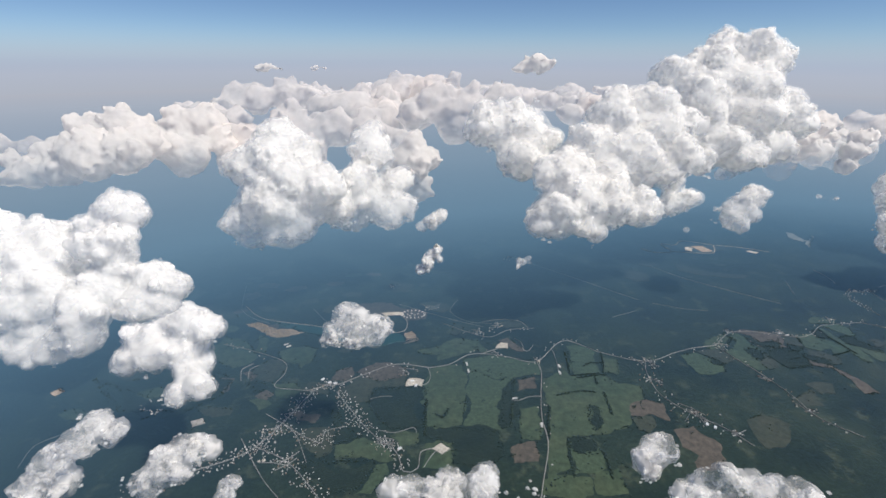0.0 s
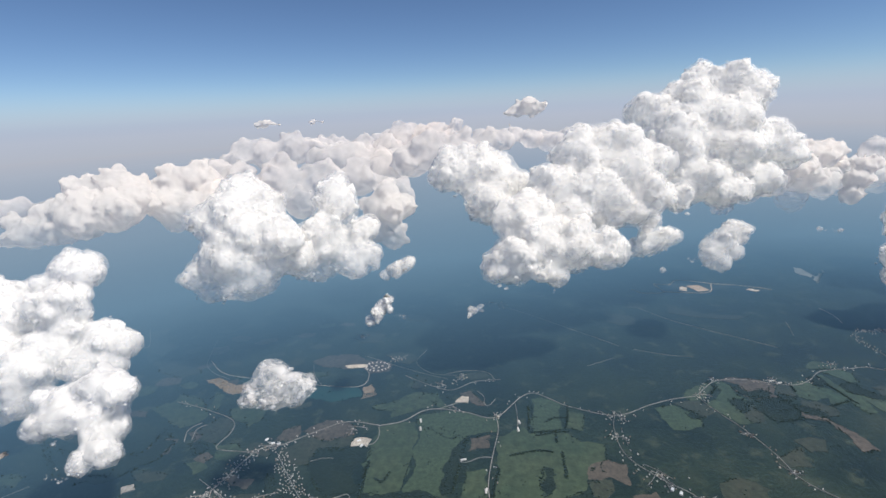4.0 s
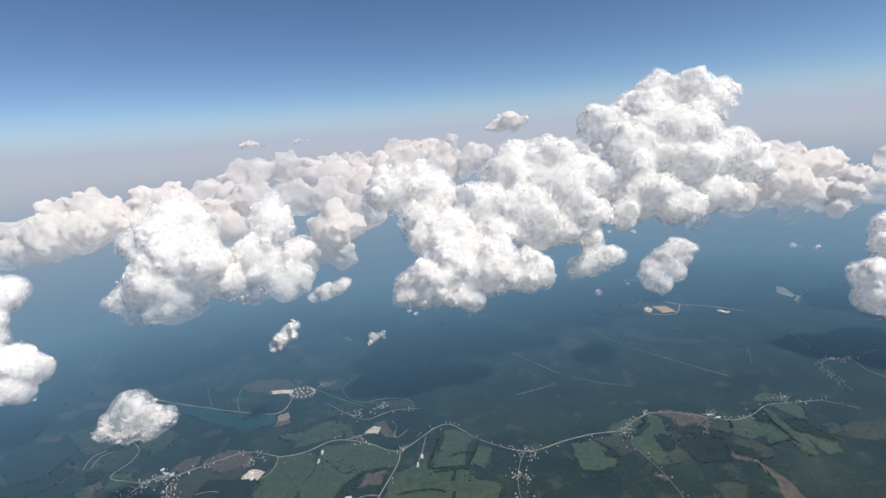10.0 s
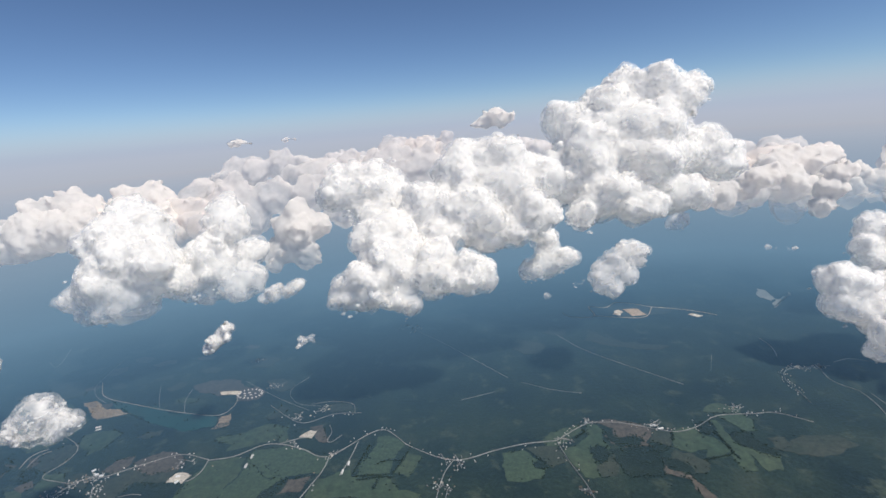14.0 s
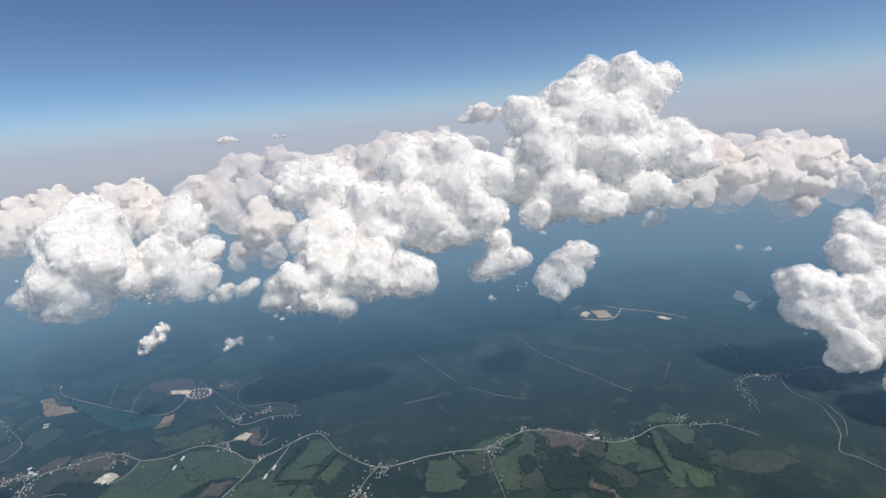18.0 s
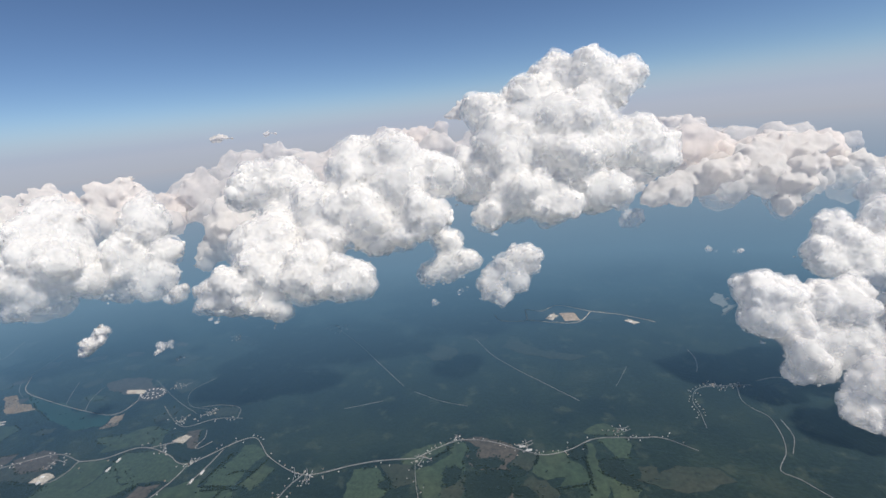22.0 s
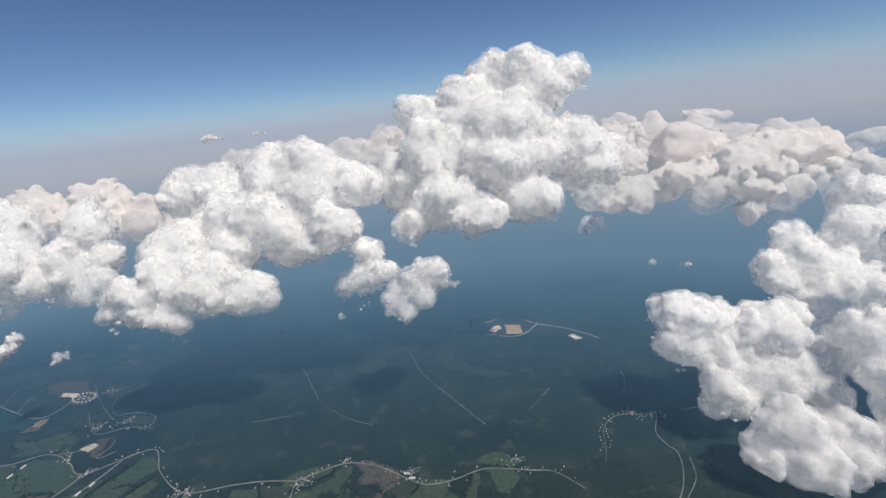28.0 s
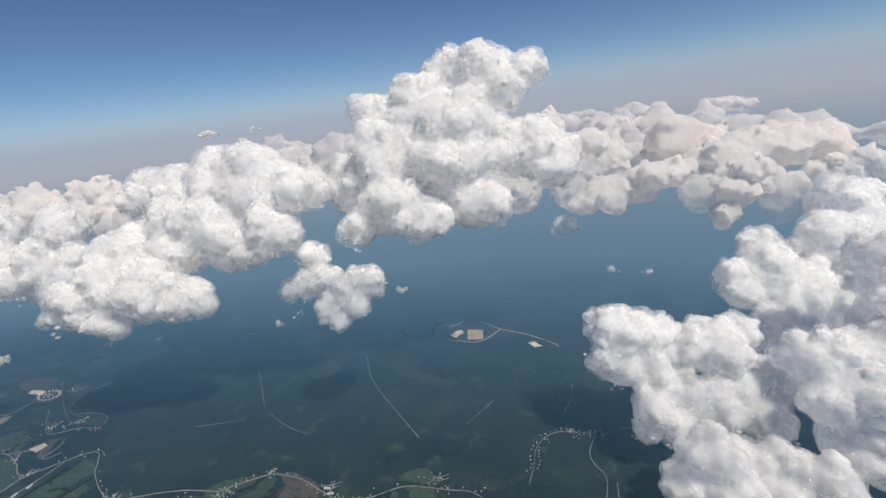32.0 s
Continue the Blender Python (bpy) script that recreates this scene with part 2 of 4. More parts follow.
# ---- the ground ----
bm = bmesh.new()
RINGS = [0, 60, 120, 200, 300, 420, 560, 720, 900, 1150, 1450, 1850, 2400, 3100, 3900, 4880]
CENTRE = Vector((300.0, 100.0))
prev = None
for r in RINGS:
    if r == 0:
        ring = [bm.verts.new((CENTRE.x, CENTRE.y, 0))]
    else:
        ring = [bm.verts.new((CENTRE.x + r * math.cos(2 * math.pi * i / 96), CENTRE.y + r * math.sin(2 * math.pi * i / 96), 0)) for i in range(96)]
    if prev is not None:
        for i in range(96):
            j = (i + 1) % 96
            bm.faces.new((prev[0], ring[i], ring[j]) if len(prev) == 1 else (prev[i], ring[i], ring[j], prev[j]))
    prev = ring
tagged(part("ground", bm, M_FOREST), "wooded lowland under summer haze, dark blue-green", "ground", kind="structure")


def haze_glow_ring():
    """A glowing ring far out, coloured as the pale summer haze that closes the view all round."""
    k = Nodes("haze_glow_ring")
    k.n.remove(k.b)
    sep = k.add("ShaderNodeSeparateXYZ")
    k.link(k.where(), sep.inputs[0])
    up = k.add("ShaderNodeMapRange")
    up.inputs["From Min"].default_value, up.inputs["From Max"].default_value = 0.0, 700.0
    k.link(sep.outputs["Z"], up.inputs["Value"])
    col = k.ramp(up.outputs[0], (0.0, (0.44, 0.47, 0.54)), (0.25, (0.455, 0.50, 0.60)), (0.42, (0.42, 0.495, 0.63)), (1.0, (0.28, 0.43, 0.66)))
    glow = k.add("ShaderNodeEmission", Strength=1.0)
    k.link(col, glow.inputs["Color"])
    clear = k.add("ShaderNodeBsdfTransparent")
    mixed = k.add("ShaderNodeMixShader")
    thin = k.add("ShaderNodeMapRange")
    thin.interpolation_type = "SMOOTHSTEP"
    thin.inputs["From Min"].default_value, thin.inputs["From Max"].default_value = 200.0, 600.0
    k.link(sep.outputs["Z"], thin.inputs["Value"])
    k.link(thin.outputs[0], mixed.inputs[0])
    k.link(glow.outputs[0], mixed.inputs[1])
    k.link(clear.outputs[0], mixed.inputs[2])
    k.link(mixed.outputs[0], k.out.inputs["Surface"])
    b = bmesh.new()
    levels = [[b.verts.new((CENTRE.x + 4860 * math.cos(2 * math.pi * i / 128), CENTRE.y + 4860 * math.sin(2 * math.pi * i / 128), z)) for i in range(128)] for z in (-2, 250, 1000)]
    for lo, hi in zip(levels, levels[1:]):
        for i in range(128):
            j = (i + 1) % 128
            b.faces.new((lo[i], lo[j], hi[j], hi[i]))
    return tagged(part("backdrop", b, k.m), "glowing pale blue ring standing in for haze at the horizon", "haze", kind="structure")


haze_glow_ring()


HAZE_SHEET_MID = Vector((330.0, 135.0))


def haze_glow_sheet():
    """Haze put in as a glowing half-clear sheet over the lowland, denser towards the horizon."""
    k = Nodes("haze_glow_sheet")
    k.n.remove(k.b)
    # how far from the line A to B, close under the camera's flight
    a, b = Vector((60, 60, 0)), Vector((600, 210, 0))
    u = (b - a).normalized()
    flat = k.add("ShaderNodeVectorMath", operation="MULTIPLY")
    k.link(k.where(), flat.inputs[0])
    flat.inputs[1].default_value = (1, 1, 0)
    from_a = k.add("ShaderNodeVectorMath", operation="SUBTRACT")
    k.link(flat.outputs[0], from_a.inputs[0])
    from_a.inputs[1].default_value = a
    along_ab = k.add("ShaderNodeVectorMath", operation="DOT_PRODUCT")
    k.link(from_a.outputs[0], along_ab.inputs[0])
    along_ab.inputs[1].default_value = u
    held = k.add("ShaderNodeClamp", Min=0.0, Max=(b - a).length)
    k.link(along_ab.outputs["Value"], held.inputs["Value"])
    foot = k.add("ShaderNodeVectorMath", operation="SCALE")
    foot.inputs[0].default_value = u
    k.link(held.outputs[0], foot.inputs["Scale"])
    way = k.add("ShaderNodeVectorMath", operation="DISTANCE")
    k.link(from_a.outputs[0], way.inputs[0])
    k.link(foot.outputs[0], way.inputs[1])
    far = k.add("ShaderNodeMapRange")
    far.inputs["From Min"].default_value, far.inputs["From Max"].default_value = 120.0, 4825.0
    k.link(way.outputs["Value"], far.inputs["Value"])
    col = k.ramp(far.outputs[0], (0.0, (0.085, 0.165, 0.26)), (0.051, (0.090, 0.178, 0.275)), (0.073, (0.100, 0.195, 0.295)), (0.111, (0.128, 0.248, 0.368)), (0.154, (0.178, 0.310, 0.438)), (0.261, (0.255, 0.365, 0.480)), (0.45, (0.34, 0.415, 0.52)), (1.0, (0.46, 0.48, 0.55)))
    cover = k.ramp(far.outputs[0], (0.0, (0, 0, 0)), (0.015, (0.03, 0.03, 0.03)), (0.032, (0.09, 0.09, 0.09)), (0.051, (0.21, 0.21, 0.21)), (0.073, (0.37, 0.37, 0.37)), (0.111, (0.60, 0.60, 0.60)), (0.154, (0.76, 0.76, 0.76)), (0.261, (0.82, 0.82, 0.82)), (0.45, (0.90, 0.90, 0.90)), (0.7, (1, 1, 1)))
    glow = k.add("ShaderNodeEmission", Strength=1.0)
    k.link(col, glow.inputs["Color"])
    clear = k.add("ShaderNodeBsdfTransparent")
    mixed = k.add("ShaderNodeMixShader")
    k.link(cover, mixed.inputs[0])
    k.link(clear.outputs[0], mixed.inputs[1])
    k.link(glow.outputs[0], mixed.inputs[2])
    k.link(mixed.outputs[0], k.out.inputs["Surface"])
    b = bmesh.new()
    rings = [[b.verts.new((HAZE_SHEET_MID.x + min(r / 0.85, 4720) * math.cos(2 * math.pi * i / 96), HAZE_SHEET_MID.y + r * math.sin(2 * math.pi * i / 96), z)) for i in range(96)] for r, z in ((40, 0.62), (900, 0.62), (1600, 10), (4720, 45))]
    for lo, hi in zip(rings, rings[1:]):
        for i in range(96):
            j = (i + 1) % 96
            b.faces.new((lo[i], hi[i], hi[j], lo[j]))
    return tagged(part("backdrop", b, k.m), "glowing half-clear blue sheet standing in for haze over the lowland", "haze", kind="structure")


haze_glow_sheet()

# ---- clouds ----


def ball_mesh(level):
    b = bmesh.new()
    bmesh.ops.create_icosphere(b, subdivisions=level, radius=1.0)
    v = np.array([p.co[:] for p in b.verts])
    f = np.array([[p.index for p in q.verts] for q in b.faces])
    b.free()
    return v, f


BALL, BEAD = ball_mesh(2), ball_mesh(1)
BULGE = bpy.data.textures.new("bulge", "VORONOI")
BULGE.distance_metric = "DISTANCE"
FINE = bpy.data.textures.new("wisps", "CLOUDS")
FINE.noise_depth = 4


def baked(ob, material):
    """The mesh of ob with its modifiers worked in."""
    rough = ob.data
    me = bpy.data.meshes.new_from_object(ob.evaluated_get(bpy.context.evaluated_depsgraph_get()))
    ob.modifiers.clear()
    ob.data = me
    bpy.data.meshes.remove(rough)
    me.materials.clear()
    me.materials.append(material)
    me.polygons.foreach_set("use_smooth", [True] * len(me.polygons))
    return me


def whole(ob):
    """Drops loose crumbs, so that one closed skin is left."""
    me = ob.data
    n = len(me.vertices)
    e = np.empty(2 * len(me.edges), np.int32)
    me.edges.foreach_get("vertices", e)
    a, b = e[::2], e[1::2]
    group = np.arange(n)
    while True:
        low = np.minimum(group[a], group[b])
        was = group.copy()
        np.minimum.at(group, group[a], low)
        np.minimum.at(group, group[b], low)
        group = group[group]
        if (group == was).all():
            break
    count = np.bincount(group, minlength=n)
    keep = group == count.argmax()
    if keep.all():
        return
    co = np.empty(3 * n, np.float32)
    me.vertices.foreach_get("co", co)
    size = np.empty(len(me.polygons), np.int32)
    me.polygons.foreach_get("loop_total", size)
    loop = np.empty(len(me.loops), np.int32)
    me.loops.foreach_get("vertex_index", loop)
    start = np.concatenate([[0], np.cumsum(size)[:-1]])
    new_of = np.cumsum(keep) - 1
    faces = [new_of[loop[s:s + k]].tolist() for s, k in zip(start, size) if keep[loop[s]]]
    out = bpy.data.meshes.new("cloud")
    out.from_pydata(co.reshape(-1, 3)[keep].tolist(), [], faces)
    out.materials.append(me.materials[0])
    out.polygons.foreach_set("use_smooth", [True] * len(out.polygons))
    ob.data = out
    bpy.data.meshes.remove(me)


def crisp(ob, size, shift):
    """Marks where the heads are crisp and where the vapour has gone smooth."""
    me = ob.data
    co = np.empty(3 * len(me.vertices), np.float32)
    me.vertices.foreach_get("co", co)
    p = co.reshape(-1, 3) * (2 * math.pi / size) + shift
    x, y, z = p.T
    w = np.sin(x + 1.7 * np.sin(0.6 * y)) + np.sin(0.8 * y + 1.3 * np.sin(0.7 * z)) + np.sin(0.9 * z + 1.5 * np.sin(0.5 * x))
    level = np.clip(np.round(4 + 2.2 * w), 0, 7).astype(int)
    marks = ob.vertex_groups.new(name="crisp")
    for k in range(8):
        at = np.nonzero(level == k)[0].tolist()
        if at:
            marks.add(at, 0.22 + 0.78 * k / 7, "REPLACE")


def heap(label, foot, grain, haze, seed, lobes):
    """A cumulus of heaped lobes, each set with smaller heads, grown into one skin with bulges and frayed edges."""
    rnd = np.random.RandomState(seed)
    balls = []
    scrap = len(lobes) < 4 and max(q[3] for q in lobes) < 10
    wild_shape = 1.9 if haze == 4 or scrap else (1.1, 1.1, 0.75, 0.7)[haze]
    if scrap:
        parts = []
        for x, y, z, r in lobes:
            for _ in range(6):
                d = rnd.normal(size=3) * r * np.array((0.45, 0.4, 0.4))
                parts.append((x + d[0], y + d[1], z + d[2], r * rnd.uniform(0.4, 0.75)))
        lobes = parts
        grain *= 0.5
    for x, y, z, r in lobes:
        r *= (0.93, 0.97, 0.98, 0.98, 0.80)[haze]
        balls.append((x, y, z, r))
        balls.append((x + rnd.uniform(-0.3, 0.3) * r, y + rnd.uniform(0.4, 0.9) * r, z - 0.15 * r, 0.85 * r))
        for _ in range(11):
            d = rnd.normal(size=3)
            d[2] = abs(d[2]) * 0.9 - 0.25
            d /= np.linalg.norm(d)
            s = r * (0.2 + 0.4 * rnd.rand() ** 1.5)
            c = np.array((x, y, z)) + d * (r * 1.06 - 0.4 * s)
            balls.append((*c, s))
            for _ in range(5):
                e = d + rnd.normal(size=3) * 0.7
                e /= np.linalg.norm(e)
                balls.append((*(c + e * s * 0.92), s * rnd.uniform(0.28, 0.5)))
    balls = [b for b in balls if b[3] > 1.3 * grain]
    count = len(BALL[0])
    co = np.concatenate([BALL[0] * r + np.array((x, y, z)) for x, y, z, r in balls])
    fa = np.concatenate([BALL[1] + count * i for i in range(len(balls))])
    low = co[:, 2] < 0
    co[low, 2] *= 0.35
    me = bpy.data.meshes.new("cloud")
    me.from_pydata(co.tolist(), [], fa.tolist())
    ob = new("cloud", me)
    m = ob.modifiers.new("skin", "REMESH")
    m.mode, m.voxel_size = "VOXEL", min((2.75, 2.35, 3.2, 4.8, 2.8)[haze] * grain, 0.4 * max(q[3] for q in lobes))
    m = ob.modifiers.new("soften", "SMOOTH")
    m.factor, m.iterations = 0.5, 1
    baked(ob, M_CLOUDS[haze])
    whole(ob)
    crisp(ob, 60 * grain, rnd.uniform(0, 6, 3))
    for tex, scale, strength, mid, patchy in ((FINE, 46, 14, 0.5, False), (BULGE, 36, -9, 0.4, False), (BULGE, 16, -7.0, 0.4, True), (BULGE, 7.5, -5.4, 0.4, True), (FINE, 7, 5.5, 0.5, True)):
        t = tex.copy()
        t.noise_scale = scale * grain
        m = ob.modifiers.new("relief", "DISPLACE")
        m.texture, m.texture_coords, m.strength, m.mid_level = t, "LOCAL", strength * grain * wild_shape, mid
        if patchy:
            m.vertex_group = "crisp"
    baked(ob, M_CLOUDS[haze])
    ob.location = foot
    if haze in (0, 1, 4):
        for k, (out, wild) in enumerate(((1.0, 9.0), (3.0, 15.0), (5.5, 22.0))[{0: 0, 1: 1, 4: 2}[haze]:]):
            em = bpy.data.meshes.new("frayed_edge")
            em.from_pydata(co.tolist(), [], fa.tolist())
            edge = new("frayed_edge", em)
            m = edge.modifiers.new("skin", "REMESH")
            m.mode, m.voxel_size = "VOXEL", (7.2 if haze == 1 else 6.4) * grain
            m = edge.modifiers.new("soften", "SMOOTH")
            m.factor, m.iterations = 0.5, 3
            for tex, scale, strength, mid in ((FINE, 26, wild, 0.5), (BULGE, 11, -5.0, 0.4)):
                t = tex.copy()
                t.noise_scale = scale * grain * (1 + 0.3 * k)
                m = edge.modifiers.new("relief", "DISPLACE")
                m.texture, m.texture_coords, m.strength, m.mid_level = t, "LOCAL", strength * grain, mid - out / abs(strength) * (1 if strength > 0 else 0)
            baked(edge, M_FRAY)
            whole(edge)
            edge.parent = ob
            tagged(edge, "thin half-clear vapour")
        shreds = []
        for x, y, z, r in lobes:
            for _ in range(6):
                d = rnd.normal(size=3)
                d[2] = 0.7 * d[2] - 0.2
                d /= np.linalg.norm(d)
                c = np.array((x, y, z)) + d * r * rnd.uniform(1.0, 1.25)
                for _ in range(2):
                    size = min(r, 26 * grain) * rnd.uniform(0.06, 0.17)
                    puff = BEAD[0] * size * np.array((1.2, 1, 0.7)) * rnd.uniform(0.7, 1.3, (len(BEAD[0]), 1))
                    shreds.append(puff + c + rnd.normal(size=3) * 0.14 * r)
        em = bpy.data.meshes.new("torn_vapour")
        em.from_pydata(np.concatenate(shreds).tolist(), [], np.concatenate([BEAD[1] + len(BEAD[0]) * i for i in range(len(shreds))]).tolist())
        em.materials.append(M_WISP)
        em.polygons.foreach_set("use_smooth", [True] * len(em.polygons))
        wisps = new("torn_vapour", em)
        wisps.parent = ob
        tagged(wisps, "torn shreds of thin vapour", kind="stuff")
    return tagged(ob, label, "cloud", "cumulus clouds over the plain")


# near and middle clouds: place of the foot, grain, depth in the haze, seed, and the lobes (x, y, z, radius)
heap("tall bright white cumulus with heaped lobes", (-351, 420, 27), 0.50, 0, 3, [(-62, 32, 95, 26), (-35, 18, 82, 23), (-64, 4, 82, 28), (-58, -27, 55, 29), (-23, -16, 55, 27), (11, -44, 29, 18), (-42, -33, 22, 22), (-97, 8, 92, 33), (-9, -49, 20, 13), (11, 48, 127, 19), (-4, 46, 109, 17), (32, 40, 121, 14), (19, 12, 97, 22), (18, 14, 78, 20), (16, -9, 58, 25), (15, -34, 47, 21), (62, 4, 58, 20), (75, 6, 57, 16), (54, -11, 47, 18), (80, -10, 43, 12)])
heap("bright white cumulus with a ragged foot", (-199, 288, 62), 0.39, 0, 4, [(12, 13, 55, 13), (-8, 17, 45, 14), (-26, 13, 42, 12), (26, 13, 52, 9), (-31, 1, 31, 10), (-13, 3, 35, 12), (6, 7, 37, 15), (15, -0, 25, 12), (26, -14, 21, 9), (13, -19, 16, 7), (-8, -14, 7, 7), (-11, -19, 8, 4)])
heap("soft grey-white low cumulus with frayed edges", (-197, 195, 74), 0.29, 4, 5, [(3.8, 11.7, 34.6, 8.2), (12.8, 8.8, 31.3, 6.9), (0.2, -1.2, 33.0, 8.5), (-9.0, -8.3, 24.5, 10.4), (-20.7, -10.5, 10.6, 10.6), (-5.6, -9.3, 13.5, 7.6), (18.6, 8.8, 35.4, 4.4)])
heap("soft grey-white low cumulus with frayed edges", (-142, 194, 77), 0.29, 4, 6, [(8.6, 4.1, 24.4, 8.0), (-1.7, 4.9, 21.6, 8.1), (15.8, 4.9, 23.7, 4.3), (-9.0, -1.7, 14.2, 9.8), (-16.6, -6.5, 9.1, 9.1), (2.8, -5.7, 16.5, 5.4)])
heap("thin grey-white scrap of low cloud", (-112, 181, 83), 0.29, 4, 7, [(1.0, 2.0, 10.0, 4.7), (-1.0, -2.0, 4.7, 4.7)])
heap("frayed white low cumulus", (-9, 184, 77), 0.29, 4, 8, [(-17.9, -1.1, 10.9, 6.0), (-9.0, -0.6, 10.4, 7.2), (2.9, 0.5, 10.8, 6.0), (15.0, 4.5, 12.9, 6.1), (9.0, -3.2, 8.3, 8.3)])
heap("frayed white low cumulus", (32, 185, 76), 0.29, 4, 9, [(-7.8, 6.4, 15.0, 5.5), (-11.1, 0.2, 9.6, 9.6), (6.6, -2.3, 10.7, 8.4), (12.2, -4.3, 11.0, 7.1)])
heap("small soft white cumulus", (119, 201, 83), 0.31, 4, 10, [(2.7, 1.8, 12.5, 8.2), (-6.1, -1.9, 8.8, 7.5), (7.0, 5.5, 15.1, 5.8), (-3.6, -5.3, 5.0, 5.0)])
heap("wide frayed white low cumulus", (160, 180, 74), 0.28, 4, 11, [(-9.6, 2.9, 19.2, 10.1), (-13.6, 3.5, 12.0, 12.0), (3.9, 0.3, 18.2, 8.2), (20.7, 1.4, 13.1, 10.1), (-32.8, -4.0, 15.1, 8.7), (31.4, -4.0, 13.6, 8.7)])
heap("small lone white cumulus over a reservoir", (-70, 323, 87), 0.43, 4, 12, [(-1, 4, 18, 14), (-12, -3, 12, 12), (15, -3, 14, 12), (23, 4, 13, 8), (2, -8, 12, 11), (-18, -6, 8, 7), (-10, 12, 20, 8)])
heap("small lone slanting scrap of white cloud", (-17, 457, 90), 0.59, 0, 13, [(8, 5, 16, 8), (-0, -1, 10, 7), (-8, -4, 5, 5)])
heap("tiny white scrap of cloud", (-7, 606, 90), 0.75, 1, 14, [(-0, -1, 11, 8), (-8, -4, 6, 6), (8, 5, 15, 6)])
heap("bright white cumulus with steep lobes", (-199, 557, 85), 0.65, 1, 15, [(-9, 16, 93, 38), (-4, 36, 118, 27), (-39, 13, 88, 25), (37, -3, 62, 37), (-9, -23, 48, 31), (14, -22, 26, 26), (-44, -31, 34, 15), (-30, -24, 16, 16), (64, 7, 43, 22), (21, 31, 103, 23)])
heap("bright white cumulus with steep lobes", (-93, 603, 86), 0.70, 1, 16, [(-2, 24, 97, 26), (-16, 4, 49, 31), (16, -2, 28, 25), (-28, -9, 23, 23), (31, 9, 62, 16), (-43, -21, 31, 19), (42, -5, 35, 13)])
heap("soft white cumulus behind a brighter one", (-53, 720, 88), 0.83, 2, 17, [(2, 5, 63, 34), (27, 23, 66, 24), (-16, -5, 35, 24), (13, -0, 24, 24), (-27, -23, 19, 15)])
heap("small white scrap of cloud", (-19, 572, 92), 0.68, 1, 18, [(-10, -3, 6, 6), (2, -2, 13, 8), (8, 6, 17, 6)])
heap("broad bright white cumulus with a ragged foot", (169, 517, 106), 0.54, 1, 19, [(-43.7, -12.1, 28.8, 24.2), (-17.7, 7.4, 42.8, 27.9), (2.8, -16.7, 10.2, 10.2), (23.2, 9.3, 35.3, 26.0), (57.7, 13.0, 33.5, 22.3), (74.4, 17.7, 25.1, 13.0), (-58.6, -22.3, 24.2, 14.0), (-27.0, 29.8, 67.9, 27.0), (-12.1, -25.1, 18.6, 9.3)])
heap("bright white cumulus bank seen behind a nearer one", (90, 654, 144), 0.69, 1, 20, [(17, -19, 29, 29), (-23, 6, 70, 28), (12, 18, 74, 25), (-41, -11, 66, 19), (36, 5, 52, 26)])
heap("broad bright white cumulus bank with grey underside", (239, 600, 143), 0.60, 1, 21, [(-51, -14, 57, 25), (-71, -15, 39, 27), (-13, -12, 42, 30), (-26, 14, 91, 25), (13, 35, 99, 28), (32, 22, 73, 37), (-1, 9, 64, 27), (65, 30, 77, 26), (55, -5, 38, 24), (-44, -34, 23, 21), (5, -14, 19, 19), (36, -15, 25, 16)])
heap("small white cumulus with a flat base", (318, 619, 102), 0.65, 1, 22, [(-27, -11, 13, 12), (-4, -3, 17, 15), (17, 2, 25, 12), (-6, 12, 44, 14)])
heap("lone white cumulus with two round lobes", (373, 577, 97), 0.59, 1, 23, [(-2, -6, 13, 11), (27, 13, 41, 12), (-4, 0, 27, 9), (13, 6, 29, 12), (18, 8, 46, 8), (34, 14, 31, 9), (6, 0, 38, 8), (21, 2, 18, 9), (-11, -8, 19, 7), (6, -9, 6, 8), (-34, -17, 20, 6), (38, 10, 43, 6)])
heap("towering white cumulus with a grey shaded flank", (433, 738, 148), 0.68, 1, 24, [(42, 38, 170, 24), (-6, 49, 167, 24), (19, 43, 153, 30), (87, 53, 159, 19), (57, 30, 148, 26), (-51, 28, 140, 23), (-90, 18, 133, 25), (-70, -4, 112, 30), (-33, 6, 116, 34), (2, -0, 114, 37), (32, -4, 114, 29), (-59, -28, 80, 37), (-14, -12, 75, 37), (17, -29, 75, 32), (-96, -33, 53, 33), (-50, -57, 39, 32), (-9, -58, 27, 27), (-75, -83, 20, 18), (75, 23, 78, 31), (101, 24, 89, 21), (116, 18, 65, 27), (39, -30, 31, 28), (-34, 7, 150, 19)])
heap("cream-lit cumulus with a grey shaded foot", (520, 1043, 88), 0.86, 2, 25, [(-29, 47, 135, 27), (-57, -12, 125, 31), (39, 13, 105, 29), (72, 66, 96, 25), (94, 64, 125, 13), (6, -16, 84, 38), (56, 18, 66, 36), (-37, -33, 76, 39), (13, -19, 33, 33), (-58, -76, 44, 32), (-100, -53, 55, 34)])
heap("cream-lit elongated far cumulus", (635, 896, 116), 0.88, 2, 26, [(-66, -20, 22, 20), (-32, -9, 28, 28), (3, 5, 38, 28), (34, 2, 48, 21), (60, 22, 54, 12)])
heap("cream-lit small far cumulus", (739, 854, 109), 0.84, 2, 27, [(-14, -12, 15, 15), (-1, 2, 38, 20), (16, 10, 62, 17)])
heap("hazy pale bank of far cumulus", (793, 1067, 72), 1.03, 2, 28, [(-36, -2, 79, 35), (29, 30, 84, 35), (62, 36, 87, 29), (-15, -25, 48, 34), (34, -10, 28, 28), (-74, -29, 41, 30)])
